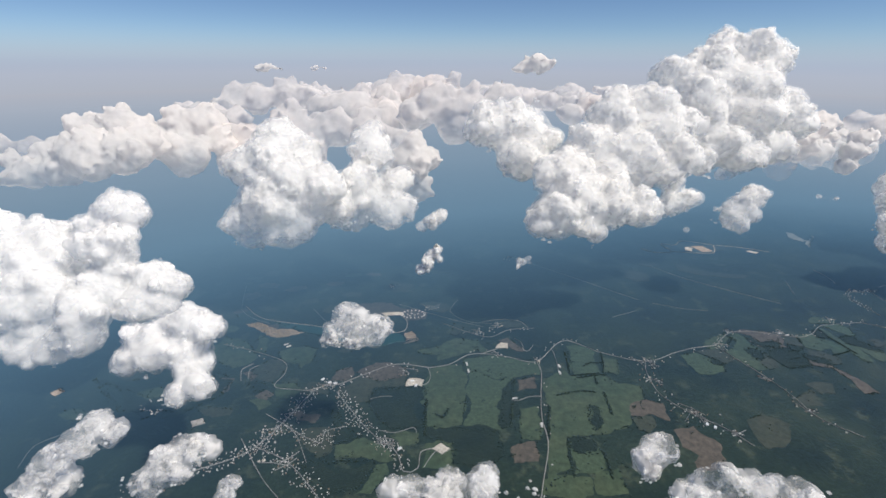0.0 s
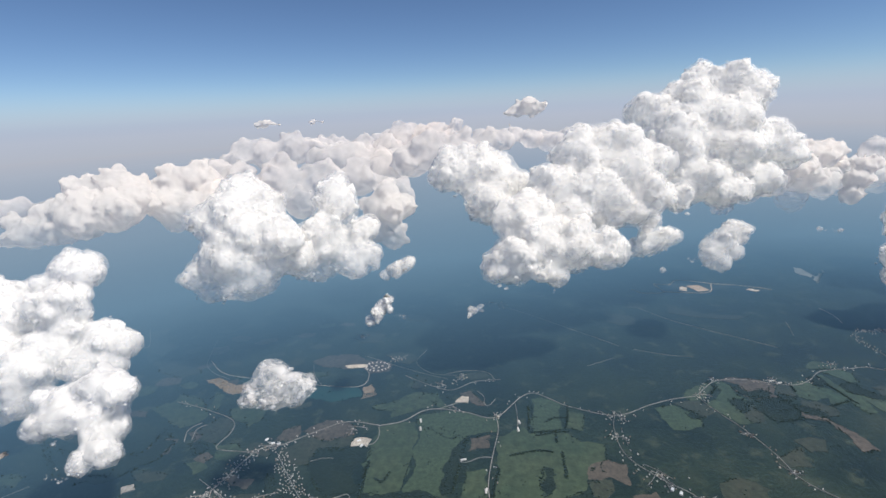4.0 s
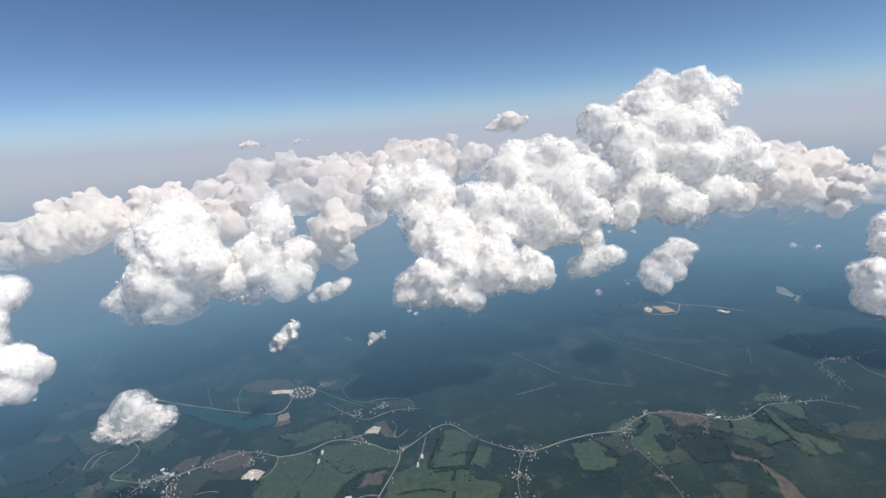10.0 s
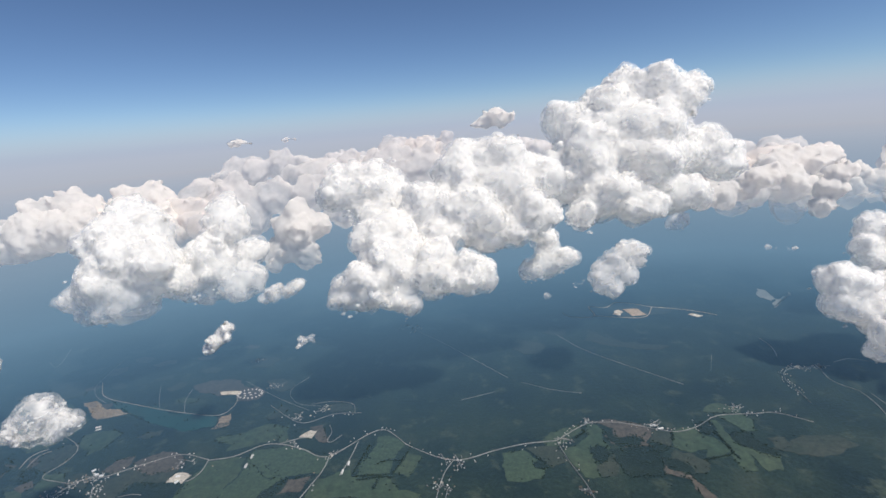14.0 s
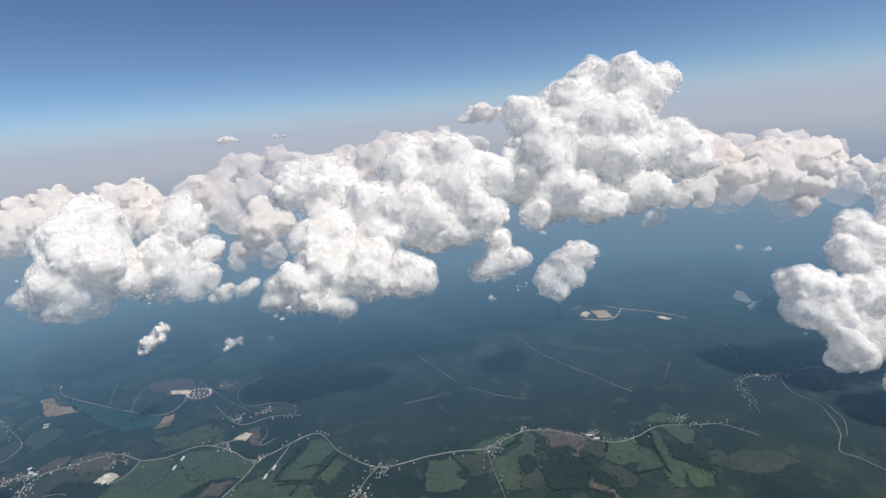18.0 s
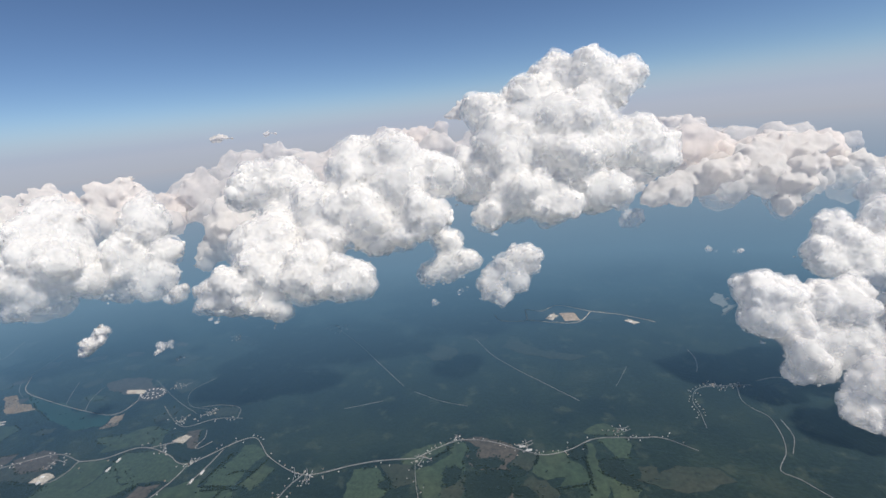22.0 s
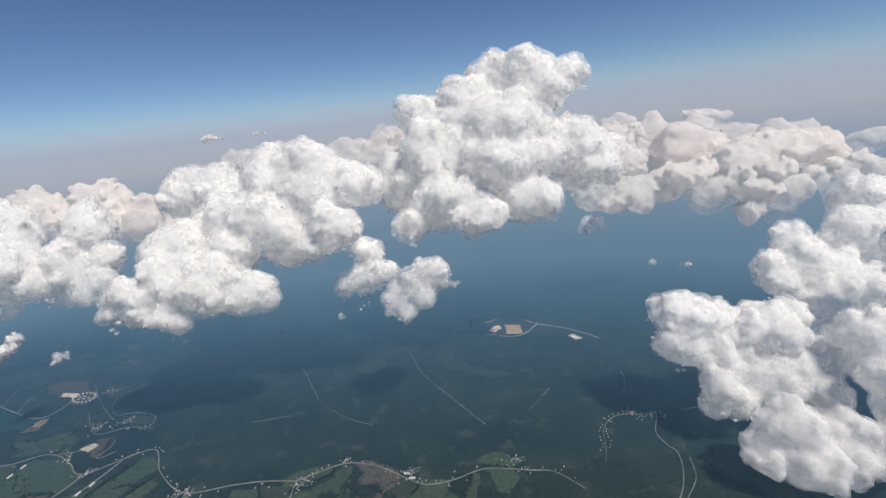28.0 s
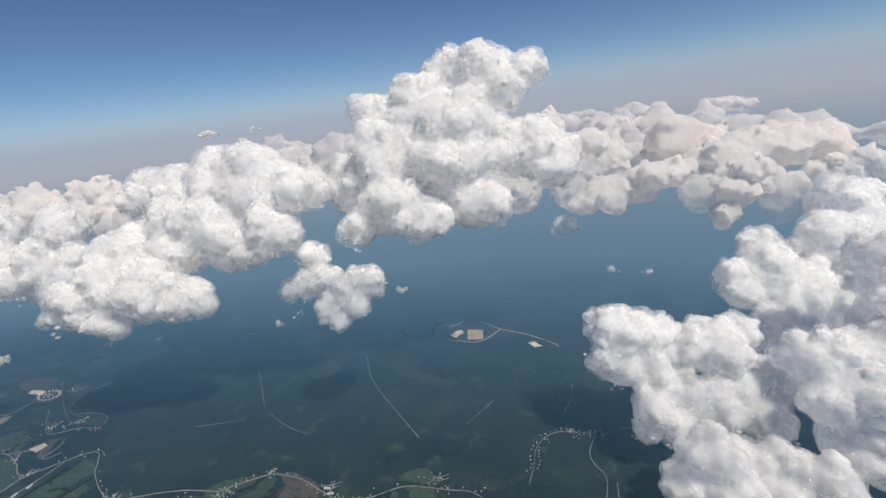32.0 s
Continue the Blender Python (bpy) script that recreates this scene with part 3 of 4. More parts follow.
heap("hazy cream-lit bank of far cumulus", (956, 1147, 52), 0.81, 2, 29, [(-39, -3, 58, 29), (6, 10, 66, 28), (-69, -35, 56, 19), (-21, -20, 34, 30), (34, 7, 51, 34), (88, 40, 35, 35)])
heap("hazy pinkish bank of far cumulus", (-595, 799, 98), 0.90, 2, 30, [(-55, 14, 48, 34), (-13, 36, 74, 36), (33, 46, 84, 38), (10, -23, 46, 42), (69, -26, 54, 35), (-44, -26, 27, 30), (91, 1, 67, 29), (-92, -23, 22, 34)])
heap("hazy pinkish bank of far cumulus", (-463, 902, 80), 1.08, 2, 31, [(-23, 11, 102, 32), (9, 20, 105, 32), (-70, -3, 72, 34), (-20, -22, 51, 44), (40, 3, 72, 28), (64, -9, 33, 33)])
heap("hazy pinkish bank of far cumulus", (-485, 1540, 110), 1.80, 3, 32, [(-6, 10, 75, 52), (-91, -22, 65, 48), (63, 30, 69, 45), (-175, -55, 46, 37), (-153, -12, 86, 34), (146, 12, 48, 48), (216, 37, 60, 45)])
heap("hazy pinkish bank of far cumulus", (-94, 1712, 145), 1.92, 3, 33, [(-50, -7, 54, 51), (49, 8, 60, 47), (127, 32, 85, 28), (-126, -33, 35, 35)])
heap("thin hazy veil of far cumulus", (-237, 985, 89), 1.14, 3, 34, [(-147, -42, 54, 42), (-77, -2, 83, 38), (13, 20, 75, 43), (80, 39, 68, 39), (162, 10, 36, 35), (-32, -26, 40, 40)])
heap("thin hazy veil of far cumulus", (26, 1212, 93), 1.32, 3, 35, [(-47, -15, 98, 44), (33, 4, 95, 44), (115, 37, 112, 39), (3, -3, 53, 53), (-104, -23, 78, 39)])
heap("thin hazy veil of far cumulus", (894, 1230, 10), 1.20, 3, 36, [(-145, -30, 69, 48), (-27, -28, 38, 38), (98, 42, 88, 49), (146, 3, 52, 44), (-71, 12, 101, 44)])
heap("large white cumulus with rounded lobes and grey hollows", (625, 602, 44), 0.44, 0, 37, [(2.4, 5.9, 46.0, 21.2), (-15.3, 1.2, 50.7, 16.5), (23.6, 17.7, 43.7, 11.8), (-5.9, -7.1, 27.1, 18.9), (14.2, -2.4, 18.9, 18.9), (-17.7, -15.3, 33.0, 11.8)])
heap("large white cumulus with rounded lobes and grey hollows", (682, 600, 17), 0.40, 0, 38, [(7.2, 22.2, 57.9, 23.2), (25.0, 38.4, 60.7, 15.5), (-13.2, 17.9, 58.4, 16.3), (-26.3, -7.4, 31.9, 18.5), (-38.8, -30.3, 31.2, 15.2), (-42.7, -28.9, 13.1, 10.4), (-23.1, -27.6, 16.5, 12.7), (-6.4, -7.3, 24.4, 19.1), (22.7, 12.2, 30.2, 21.1), (48.4, 27.8, 28.3, 20.1), (11.8, -13.8, 21.9, 13.5), (35.6, -3.2, 17.7, 17.7)])
heap("large white low cumulus with rounded lobes", (695, 530, 5), 0.33, 0, 39, [(-19.9, -2.4, 41.5, 16.8), (-29.5, -5.0, 28.2, 13.3), (1.9, 11.6, 29.1, 15.7), (-33.4, -14.8, 22.7, 11.6), (31.1, 13.2, 20.5, 20.5), (10.4, 1.5, 17.7, 17.4), (46.7, 6.7, 26.0, 16.9), (-7.4, -10.9, 20.9, 20.1)])
heap("tall white cumulus column with a grey shaded flank", (785, 760, 16), 0.49, 0, 40, [(44.8, 59.8, 120.7, 29.9), (14.9, 14.9, 104.6, 26.4), (62.1, 48.3, 94.3, 33.3), (46.0, 32.2, 70.1, 37.9), (-41.4, 1.1, 86.2, 21.8), (-70.1, -28.7, 78.2, 14.9), (-34.5, -14.9, 67.8, 26.4), (-11.5, -19.5, 59.8, 31.0), (17.2, -17.2, 36.8, 36.8), (-26.4, -54.0, 34.5, 29.9), (59.8, 10.3, 37.9, 32.2), (-59.8, -32.2, 63.2, 17.2)])
heap("large white cumulus with rounded lobes and grey hollows", (784, 602, 2), 0.36, 0, 41, [(-22.9, -10.2, 59.9, 25.9), (-0.9, 6.1, 79.1, 23.5), (-35.2, -1.5, 80.1, 20.7), (-3.5, -17.0, 58.5, 26.3), (-17.6, -22.7, 33.3, 21.5), (17.9, 0.6, 58.1, 34.6), (2.3, -20.5, 26.0, 26.0), (23.8, 38.6, 125.7, 31.8), (36.2, 26.7, 88.6, 35.4)])
heap("thin ragged scrap of white vapour", (82, 447, 100), 0.40, 4, 61, [(0, 0, 5, 4), (-5, -2, 3, 3), (6, 3, 7, 3)])
heap("thin ragged scrap of white vapour", (608, 739, 92), 0.50, 4, 62, [(0, 0, 4, 3.0), (6, -2, 3, 2.2)])
heap("thin ragged scrap of white vapour", (645, 748, 86), 0.50, 4, 63, [(0, 0, 4, 2.6), (-7, 2, 3, 2.0)])
heap("thin ragged scrap of white vapour", (397, 656, 96), 0.45, 4, 64, [(0, 0, 4, 3.2), (5, 2, 5, 2.2)])
heap("tiny white scrap of cloud", (309, 564, 96), 0.45, 4, 65, [(0, 0, 4, 3), (3, 1, 3, 2)])
heap("small round white cumulus under a bank", (541, 889, 88), 0.80, 1, 66, [(0, 0, 14, 11), (-11, 0, 9, 8), (10, 3, 9, 8), (1, -4, 8, 8)])
heap("tiny pinkish far scrap of cloud above the haze", (-425, 1225, 270), 1.45, 2, 71, [(0, 0, 10, 10), (-15, 2, 8, 8), (-28, 0, 5, 6), (16, 4, 7, 8), (30, 5, 4, 5)])
heap("tiny pinkish far scrap of cloud above the haze", (-320, 1280, 272), 1.45, 3, 72, [(0, 0, 5, 5), (-11, 0, 4, 4), (12, 3, 4, 4), (20, 3, 3, 3)])
heap("small pinkish far cumulus above the haze", (232, 1255, 265), 1.45, 2, 73, [(0, 0, 30, 22), (28, 6, 22, 18), (-28, 5, 20, 17), (-50, 0, 12, 12), (12, 10, 14, 18)])

# the far field of clouds, running back into the haze
rnd = random.Random(5)
for k in range(46):
    side = rnd.uniform(-58, 50)
    edge = min(1.0, abs(side + 6) / 46)
    far = 1200 + (2900 - 2200 * edge) * (k / 46) ** 1.3
    w = rnd.uniform(0.6, 1.2) * (150 + far * 0.09)
    tall = min(rnd.uniform(0.2, 0.4) * w, 70) * (1 - 0.7 * edge)
    lobes = []
    for q in range(9):
        a = rnd.uniform(-1, 1)
        r = min(w * rnd.uniform(0.14, 0.26), 52 - 22 * edge)
        lobes.append((a * w, rnd.uniform(-0.3, 0.3) * w, r * 0.8 + tall * (1 - a * a) * rnd.random(), r))
    high = max(z + r for _, _, z, r in lobes)
    foot = min(100, 285 - (0.035 + 0.06 * edge * edge) * far - high)
    heap("hazy pinkish bank of far cumulus", (300 + far * math.sin(radians(side)), 100 + far * math.cos(radians(side)), foot), far / 520, 3, 200 + k, lobes)

# ---- fields ----
OPEN_LAND = []


def field(points, material, label, z=0.12, jag=0.13, seed=1, category="field"):
    b = slab(points, -0.3, z, jag, 2.5, seed)
    OPEN_LAND.append(np.array(points, float))
    return tagged(part("field", b, material), label, category, "fields along the road")


GREEN, PALE, BROWN = "green meadow bounded by dark hedges", "pale green crop field beside the road", "brown fallow field between green meadows"
ROUGH = "olive-brown rough pasture at the forest edge"
field([(-103, 377), (-82, 399), (-67, 412), (-42, 413), (-35, 399), (-37, 378), (-67, 379), (-68, 358), (-80, 356), (-94, 363)], M_ROUGH, ROUGH, 0.050, seed=2)
field([(-14, 408), (21, 416), (23, 368), (18, 328), (-14, 326)], M_GRASS, GREEN, 0.054, seed=3)
field([(22, 416), (56, 391), (73, 394), (58, 364), (51, 322), (26, 323), (19, 328), (24, 368)], M_CROP, PALE, 0.058, seed=4)
field([(22, 428), (49, 433), (75, 431), (103, 424), (99, 400), (73, 395), (56, 392), (24, 413)], M_CROP, PALE, 0.062, seed=5)
field([(75, 392), (94, 397), (93, 379), (73, 374)], M_FALLOW, BROWN, 0.066, seed=6)
field([(58, 303), (79, 309), (78, 288), (58, 286)], M_FALLOW, BROWN, 0.070, seed=7)
field([(-14, 306), (8, 310), (10, 300), (7, 280), (-16, 280), (-14, 291)], M_GRASS, GREEN, 0.074, seed=8)
field([(-123, 322), (-110, 324), (-93, 321), (-90, 299), (-100, 289), (-111, 299)], M_ROUGH, ROUGH, 0.078, seed=9)
field([(-89, 305), (-68, 313), (-51, 305), (-38, 288), (-51, 287), (-65, 291), (-87, 291)], M_GRASS, GREEN, 0.082, seed=10)
field([(-55, 283), (-44, 285), (-41, 275), (-53, 256), (-65, 256)], M_CROP, PALE, 0.086, seed=11)
field([(-45, 315), (-32, 321), (-20, 318), (-21, 306), (-35, 303)], M_GRASS, GREEN, 0.090, seed=12)
field([(-181, 439), (-154, 449), (-138, 444), (-138, 421), (-154, 416), (-173, 424)], M_GRASS, GREEN, 0.094, seed=13)
field([(-8, 446), (20, 468), (41, 460), (37, 441), (10, 430), (-5, 423)], M_GRASS, GREEN, 0.098, seed=14)
field([(-258, 438), (-254, 468), (-221, 457), (-200, 429), (-203, 416), (-218, 408), (-239, 421)], M_GRASS, GREEN, 0.102, seed=15)
field([(-198, 400), (-185, 425), (-171, 425), (-161, 408), (-165, 396), (-169, 385), (-182, 389)], M_ROUGH, ROUGH, 0.106, seed=16)
field([(-207, 400), (-198, 404), (-188, 396), (-190, 385)], M_FALLOW, BROWN, 0.110, seed=17)
field([(-179, 364), (-171, 374), (-161, 367), (-166, 357)], M_FALLOW, BROWN, 0.114, seed=18)
field([(-184, 360), (-174, 361), (-159, 354), (-168, 345)], M_GRASS, GREEN, 0.118, seed=19)
field([(-171, 385), (-147, 385), (-136, 374), (-143, 361), (-158, 364)], M_GRASS, GREEN, 0.122, seed=20)
field([(-329, 542), (-270, 531), (-254, 512), (-274, 501), (-307, 513)], M_ROUGH, ROUGH, 0.126, seed=21)
field([(-397, 623), (-375, 640), (-322, 581), (-329, 552), (-359, 567)], M_ROUGH, ROUGH, 0.130, seed=22)
field([(-209, 438), (-212, 472), (-199, 462), (-194, 438)], M_GRASS, GREEN, 0.134, seed=23)
field([(-159, 425), (-146, 427), (-139, 420), (-147, 408)], M_GRASS, GREEN, 0.138, seed=24)
field([(103, 394), (127, 407), (131, 398), (161, 403), (177, 386), (197, 382), (192, 362), (175, 350), (167, 329), (150, 322), (127, 316), (108, 314), (104, 281), (77, 261), (88, 303), (95, 329)], M_GRASS, GREEN, 0.142, seed=25)
field([(139, 452), (149, 455), (169, 442), (164, 405), (135, 400)], M_CROP, PALE, 0.146, seed=26)
field([(174, 432), (188, 427), (181, 401), (167, 405)], M_GRASS, GREEN, 0.150, seed=27)
field([(175, 354), (195, 363), (208, 358), (204, 334), (192, 343), (181, 339), (172, 341)], M_FALLOW, BROWN, 0.154, seed=28)
field([(170, 338), (191, 341), (190, 329), (180, 319), (172, 323)], M_ROUGH, ROUGH, 0.158, seed=29)
field([(202, 323), (222, 328), (226, 317), (235, 307), (230, 290), (216, 280), (200, 279), (210, 295), (201, 304)], M_FALLOW, BROWN, 0.162, seed=30)
field([(107, 310), (124, 313), (133, 298), (130, 281), (116, 276), (103, 274)], M_CROP, PALE, 0.166, seed=31)
field([(79, 270), (115, 273), (113, 257), (74, 257)], M_GRASS, GREEN, 0.170, seed=32)
field([(275, 337), (292, 344), (310, 330), (292, 308), (272, 302), (270, 320)], M_ROUGH, ROUGH, 0.174, seed=33)
field([(332, 363), (364, 379), (358, 355), (332, 355)], M_ROUGH, ROUGH, 0.178, seed=34)
field([(71, 349), (90, 353), (89, 329), (84, 311), (68, 312)], M_GRASS, GREEN, 0.182, seed=35)
field([(58, 303), (79, 309), (80, 295), (64, 286), (57, 292)], M_FALLOW, BROWN, 0.186, seed=36)
field([(121, 278), (139, 281), (139, 257), (116, 257)], M_GRASS, GREEN, 0.190, seed=37)
field([(260, 436), (278, 441), (288, 431), (299, 422), (293, 406), (265, 402)], M_CROP, PALE, 0.194, seed=38)
field([(280, 443), (309, 446), (314, 437), (314, 427), (303, 420), (292, 431)], M_ROUGH, ROUGH, 0.198, seed=39)
field([(296, 455), (303, 466), (331, 479), (334, 471), (323, 461), (311, 448), (300, 447)], M_GRASS, GREEN, 0.202, seed=40)
field([(314, 443), (325, 449), (338, 463), (339, 481), (348, 482), (354, 471), (350, 460), (355, 447), (347, 434), (339, 427), (342, 411), (329, 410), (318, 428)], M_GRASS, GREEN, 0.206, seed=41)
field([(339, 421), (358, 441), (358, 423), (353, 413), (342, 411)], M_ROUGH, ROUGH, 0.210, seed=42)
field([(343, 484), (368, 488), (387, 484), (397, 476), (394, 465), (387, 457), (395, 450), (378, 450), (357, 454), (352, 464), (363, 476)], M_FALLOW, BROWN, 0.214, seed=43)
field([(397, 476), (410, 477), (406, 453), (391, 458)], M_ROUGH, ROUGH, 0.218, seed=44)
field([(414, 474), (434, 481), (439, 469), (449, 464), (455, 452), (449, 442), (432, 437), (436, 450), (421, 445), (409, 453)], M_GRASS, GREEN, 0.222, seed=45)
field([(395, 433), (408, 447), (421, 445), (432, 434), (426, 421), (396, 418)], M_ROUGH, ROUGH, 0.226, seed=46)
field([(451, 492), (458, 492), (461, 472), (470, 453), (465, 426), (456, 424), (453, 439), (452, 467)], M_GRASS, GREEN, 0.230, seed=47)
field([(460, 500), (483, 504), (490, 495), (487, 477), (475, 476), (467, 493)], M_CROP, PALE, 0.234, seed=48)
field([(451, 505), (468, 521), (487, 512), (484, 506), (460, 504)], M_GRASS, GREEN, 0.238, seed=49)
field([(464, 454), (484, 455), (491, 444), (485, 428), (473, 426), (469, 441)], M_GRASS, GREEN, 0.242, seed=50)
field([(491, 468), (506, 470), (505, 457), (492, 452)], M_ROUGH, ROUGH, 0.246, seed=51)
field([(266, 633), (276, 656), (303, 652), (308, 636), (302, 622), (281, 620)], M_ROUGH, ROUGH, 0.250, seed=52)
field([(359, 658), (369, 688), (386, 668), (412, 652), (462, 642), (440, 632), (400, 640)], M_ROUGH, ROUGH, 0.254, seed=53)
field([(306, 680), (318, 700), (340, 690), (334, 672)], M_ROUGH, ROUGH, 0.258, seed=54)
field([(-110, 536), (-89, 552), (-67, 551), (-53, 523), (-81, 527), (-97, 524)], M_FALLOW, BROWN, 0.262, seed=55)
field([(10, 475), (14, 501), (25, 495), (23, 482), (16, 474)], M_ROUGH, ROUGH, 0.266, seed=56)
field([(44, 439), (30, 456), (39, 468), (42, 456), (52, 439)], M_GRASS, GREEN, 0.270, seed=57)
field([(-29, 442), (-6, 451), (17, 452), (16, 439), (-2, 434), (-23, 436)], M_GRASS, GREEN, 0.274, seed=58)
field([(76, 506), (94, 506), (96, 495), (79, 490), (60, 493)], M_ROUGH, ROUGH, 0.278, seed=59)
field([(377, 430), (394, 432), (412, 418), (420, 401), (425, 389), (426, 374), (410, 373), (414, 395), (410, 414), (393, 419), (382, 421)], M_FALLOW, BROWN, 0.282, seed=60)
field([(363, 388), (379, 391), (390, 388), (382, 372), (368, 372)], M_ROUGH, ROUGH, 0.286, seed=61)


field([(488, 455), (505, 462), (521, 474), (549, 474), (560, 462), (538, 450), (507, 447)], M_ROUGH, ROUGH, 0.290, seed=62)
field([(-122, 536), (-103, 550), (-80, 546), (-66, 530), (-95, 520)], M_FALLOW, BROWN, 0.294, seed=63)
field([(64, 464), (76, 468), (84, 456), (92, 442), (82, 442), (74, 452)], M_FALLOW, BROWN, 0.298, seed=64)
field([(-89, 402), (-70, 420), (-42, 412), (-36, 398), (-63, 388)], M_FALLOW, BROWN, 0.282, seed=65)
field([(-32, 548), (-14, 556), (14, 540), (2, 526), (-20, 534)], M_ROUGH, ROUGH, 0.286, seed=66)
field([(-84, 596), (-70, 612), (-40, 604), (-46, 584), (-70, 582)], M_ROUGH, ROUGH, 0.290, seed=67)
field([(-40, 676), (-14, 668), (16, 656), (12, 642), (-18, 650)], M_ROUGH, ROUGH, 0.294, seed=68)
field([(160, 742), (186, 752), (206, 742), (190, 728)], M_ROUGH, ROUGH, 0.290, seed=69)

# worn pastures and ploughed strips in the western valley
rnd = random.Random(12)
taken = [p.mean(0) for p in OPEN_LAND] + [np.array((-120, 478)), np.array((-180, 488)), np.array((-60, 470))]
for k in range(90):
    x, y = rnd.uniform(-340, -100), rnd.uniform(330, 640)
    if min(np.hypot(x - q[0], y - q[1]) for q in taken) < 26:
        continue
    taken.append(np.array((x, y)))
    wide, long, turn = rnd.uniform(9, 17), rnd.uniform(6, 12), rnd.uniform(-0.5, 0.5)
    ring = [(x + wide * u * math.cos(turn) - long * v * math.sin(turn), y + wide * u * math.sin(turn) + long * v * math.cos(turn))
            for u, v in ((-1, rnd.uniform(-0.9, -0.4)), (rnd.uniform(-0.3, 0.3), -1), (1, rnd.uniform(-0.8, 0.0)), (rnd.uniform(0.6, 1), 1), (rnd.uniform(-0.8, -0.3), rnd.uniform(0.6, 1)))]
    material, label = rnd.choice(((M_ROUGH, ROUGH), (M_ROUGH, ROUGH), (M_FALLOW, BROWN), (M_GRASS, GREEN)))
    field(ring, material, label, 0.05 + 0.002 * (k % 40), seed=90 + k)


def wood(points, z, seed):
    WOODED.append(np.array(points, float))
    return tagged(part("wood", slab(points, -0.3, z, 0.22, 2.0, seed), M_WOOD), "dark close wood with a ragged edge among fields", "wood", "woods among the fields")


WOODED = []
wood([(-67, 376), (-16, 378), (-16, 328), (-32, 323), (-46, 323), (-58, 338), (-69, 356)], 0.300, 60)
wood([(-14, 326), (51, 320), (49, 292), (43, 286), (10, 284), (9, 306), (-15, 315)], 0.304, 61)
wood([(-113, 285), (-56, 288), (-53, 280), (-66, 260), (-84, 257), (-101, 269)], 0.308, 62)
wood([(-102, 344), (-96, 344), (-87, 327), (-69, 314), (-90, 305), (-92, 321)], 0.312, 63)
wood([(53, 325), (61, 328), (72, 389), (62, 380)], 0.316, 64)
wood([(108, 314), (129, 313), (127, 298), (113, 296), (106, 302)], 0.320, 65)
wood([(138, 354), (145, 352), (142, 329), (134, 322), (132, 336)], 0.324, 66)
wood([(356, 443), (369, 447), (393, 445), (395, 433), (390, 417), (363, 414), (356, 432)], 0.328, 67)
wood([(338, 449), (346, 451), (353, 446), (351, 434), (342, 427), (338, 433)], 0.332, 68)
wood([(352, 468), (361, 474), (364, 462), (373, 463), (378, 467), (387, 461), (380, 452), (357, 456)], 0.336, 69)
wood([(287, 424), (291, 431), (298, 427), (298, 419), (290, 418)], 0.340, 70)
wood([(441, 487), (451, 492), (452, 474), (445, 470), (439, 476)], 0.344, 71)
wood([(463, 472), (477, 476), (484, 461), (490, 446), (485, 443), (472, 453), (464, 459)], 0.348, 72)
wood([(396, 458), (406, 451), (395, 445), (387, 451)], 0.352, 73)
wood([(395, 439), (405, 437), (415, 429), (416, 420), (410, 419), (396, 430)], 0.356, 74)
wood([(-348, 388), (-273, 360), (-231, 374), (-232, 404), (-210, 388), (-212, 364), (-233, 344), (-294, 343)], 0.360, 75)
wood([(-195, 383), (-185, 389), (-171, 379), (-179, 369)], 0.364, 76)
TREE_LINES = [[(132, 399), (146, 401), (161, 403)], [(175, 441), (171, 422), (166, 405)], [(135, 441), (133, 421), (131, 403)], [(157, 373), (156, 357), (155, 342)], [(100, 353), (94, 329), (89, 303)], [(67, 364), (64, 346), (61, 328)], [(-15, 360), (-15, 342), (-15, 315)], [(-6, 342), (1, 338), (6, 349)], [(108, 313), (105, 298), (103, 274)], [(133, 298), (133, 281), (132, 271)], [(111, 369), (134, 375), (149, 373)], [(452, 471), (455, 452), (457, 440)], [(410, 477), (413, 470), (411, 461)], [(430, 437), (441, 441), (454, 445)], [(331, 479), (335, 470), (326, 460)], [(448, 592), (458, 566), (463, 548)], [(137, 395), (154, 399), (168, 401)], [(155, 401), (155, 392), (154, 386)], [(148, 415), (158, 421), (171, 421)]]

# ---- roads ----
ROAD_LINES = []


def road(points, width, label, z=0.42, seed=1, material=None):
    ROAD_LINES.append(points)
    return tagged(part("road", ribbon(points, 0.37 * width, -0.2, z + (0.24 if min(q for _, q in points) < 500 and label != TRACK or "service" in label else 0.0), seed), material or M_ROAD), label, "road", kind="structure")


COUNTRY, TRACK, STREET = "pale asphalt country road through fields", "pale dirt track cut through the forest", "narrow pale town street between houses"
MAIN = [(-15, 410), (8, 417), (28, 434), (48, 436), (72, 430), (100, 422), (128, 455), (143, 463), (158, 453), (176, 439), (218, 424), (256, 440), (280, 449), (309, 455)]
RIDGE = [(309, 455), (325, 470), (337, 480), (348, 484), (372, 484), (398, 477), (418, 473), (439, 482), (456, 496), (470, 501), (497, 504), (516, 506), (541, 493)]
SOUTH = [(101, 422), (102, 403), (95, 368), (90, 337), (89, 304), (74, 255), (60, 190)]
HIGH_STREET = [(-15, 411), (-49, 416), (-82, 397), (-102, 383), (-123, 375), (-141, 329), (-159, 296), (-195, 276), (-235, 262)]
LOW_STREET = [(-156, 302), (-123, 285), (-92, 254), (-70, 225)]
EAST_STREET = [(-102, 371), (-65, 322), (-38, 297), (-30, 277), (-19, 280), (-17, 297), (-3, 301)]
LOOP_STREET = [(-141, 329), (-116, 312), (-101, 306), (-101, 319), (-85, 325)]
VALLEY = [(218, 426), (211, 404), (211, 369), (230, 342), (249, 325), (262, 305)]
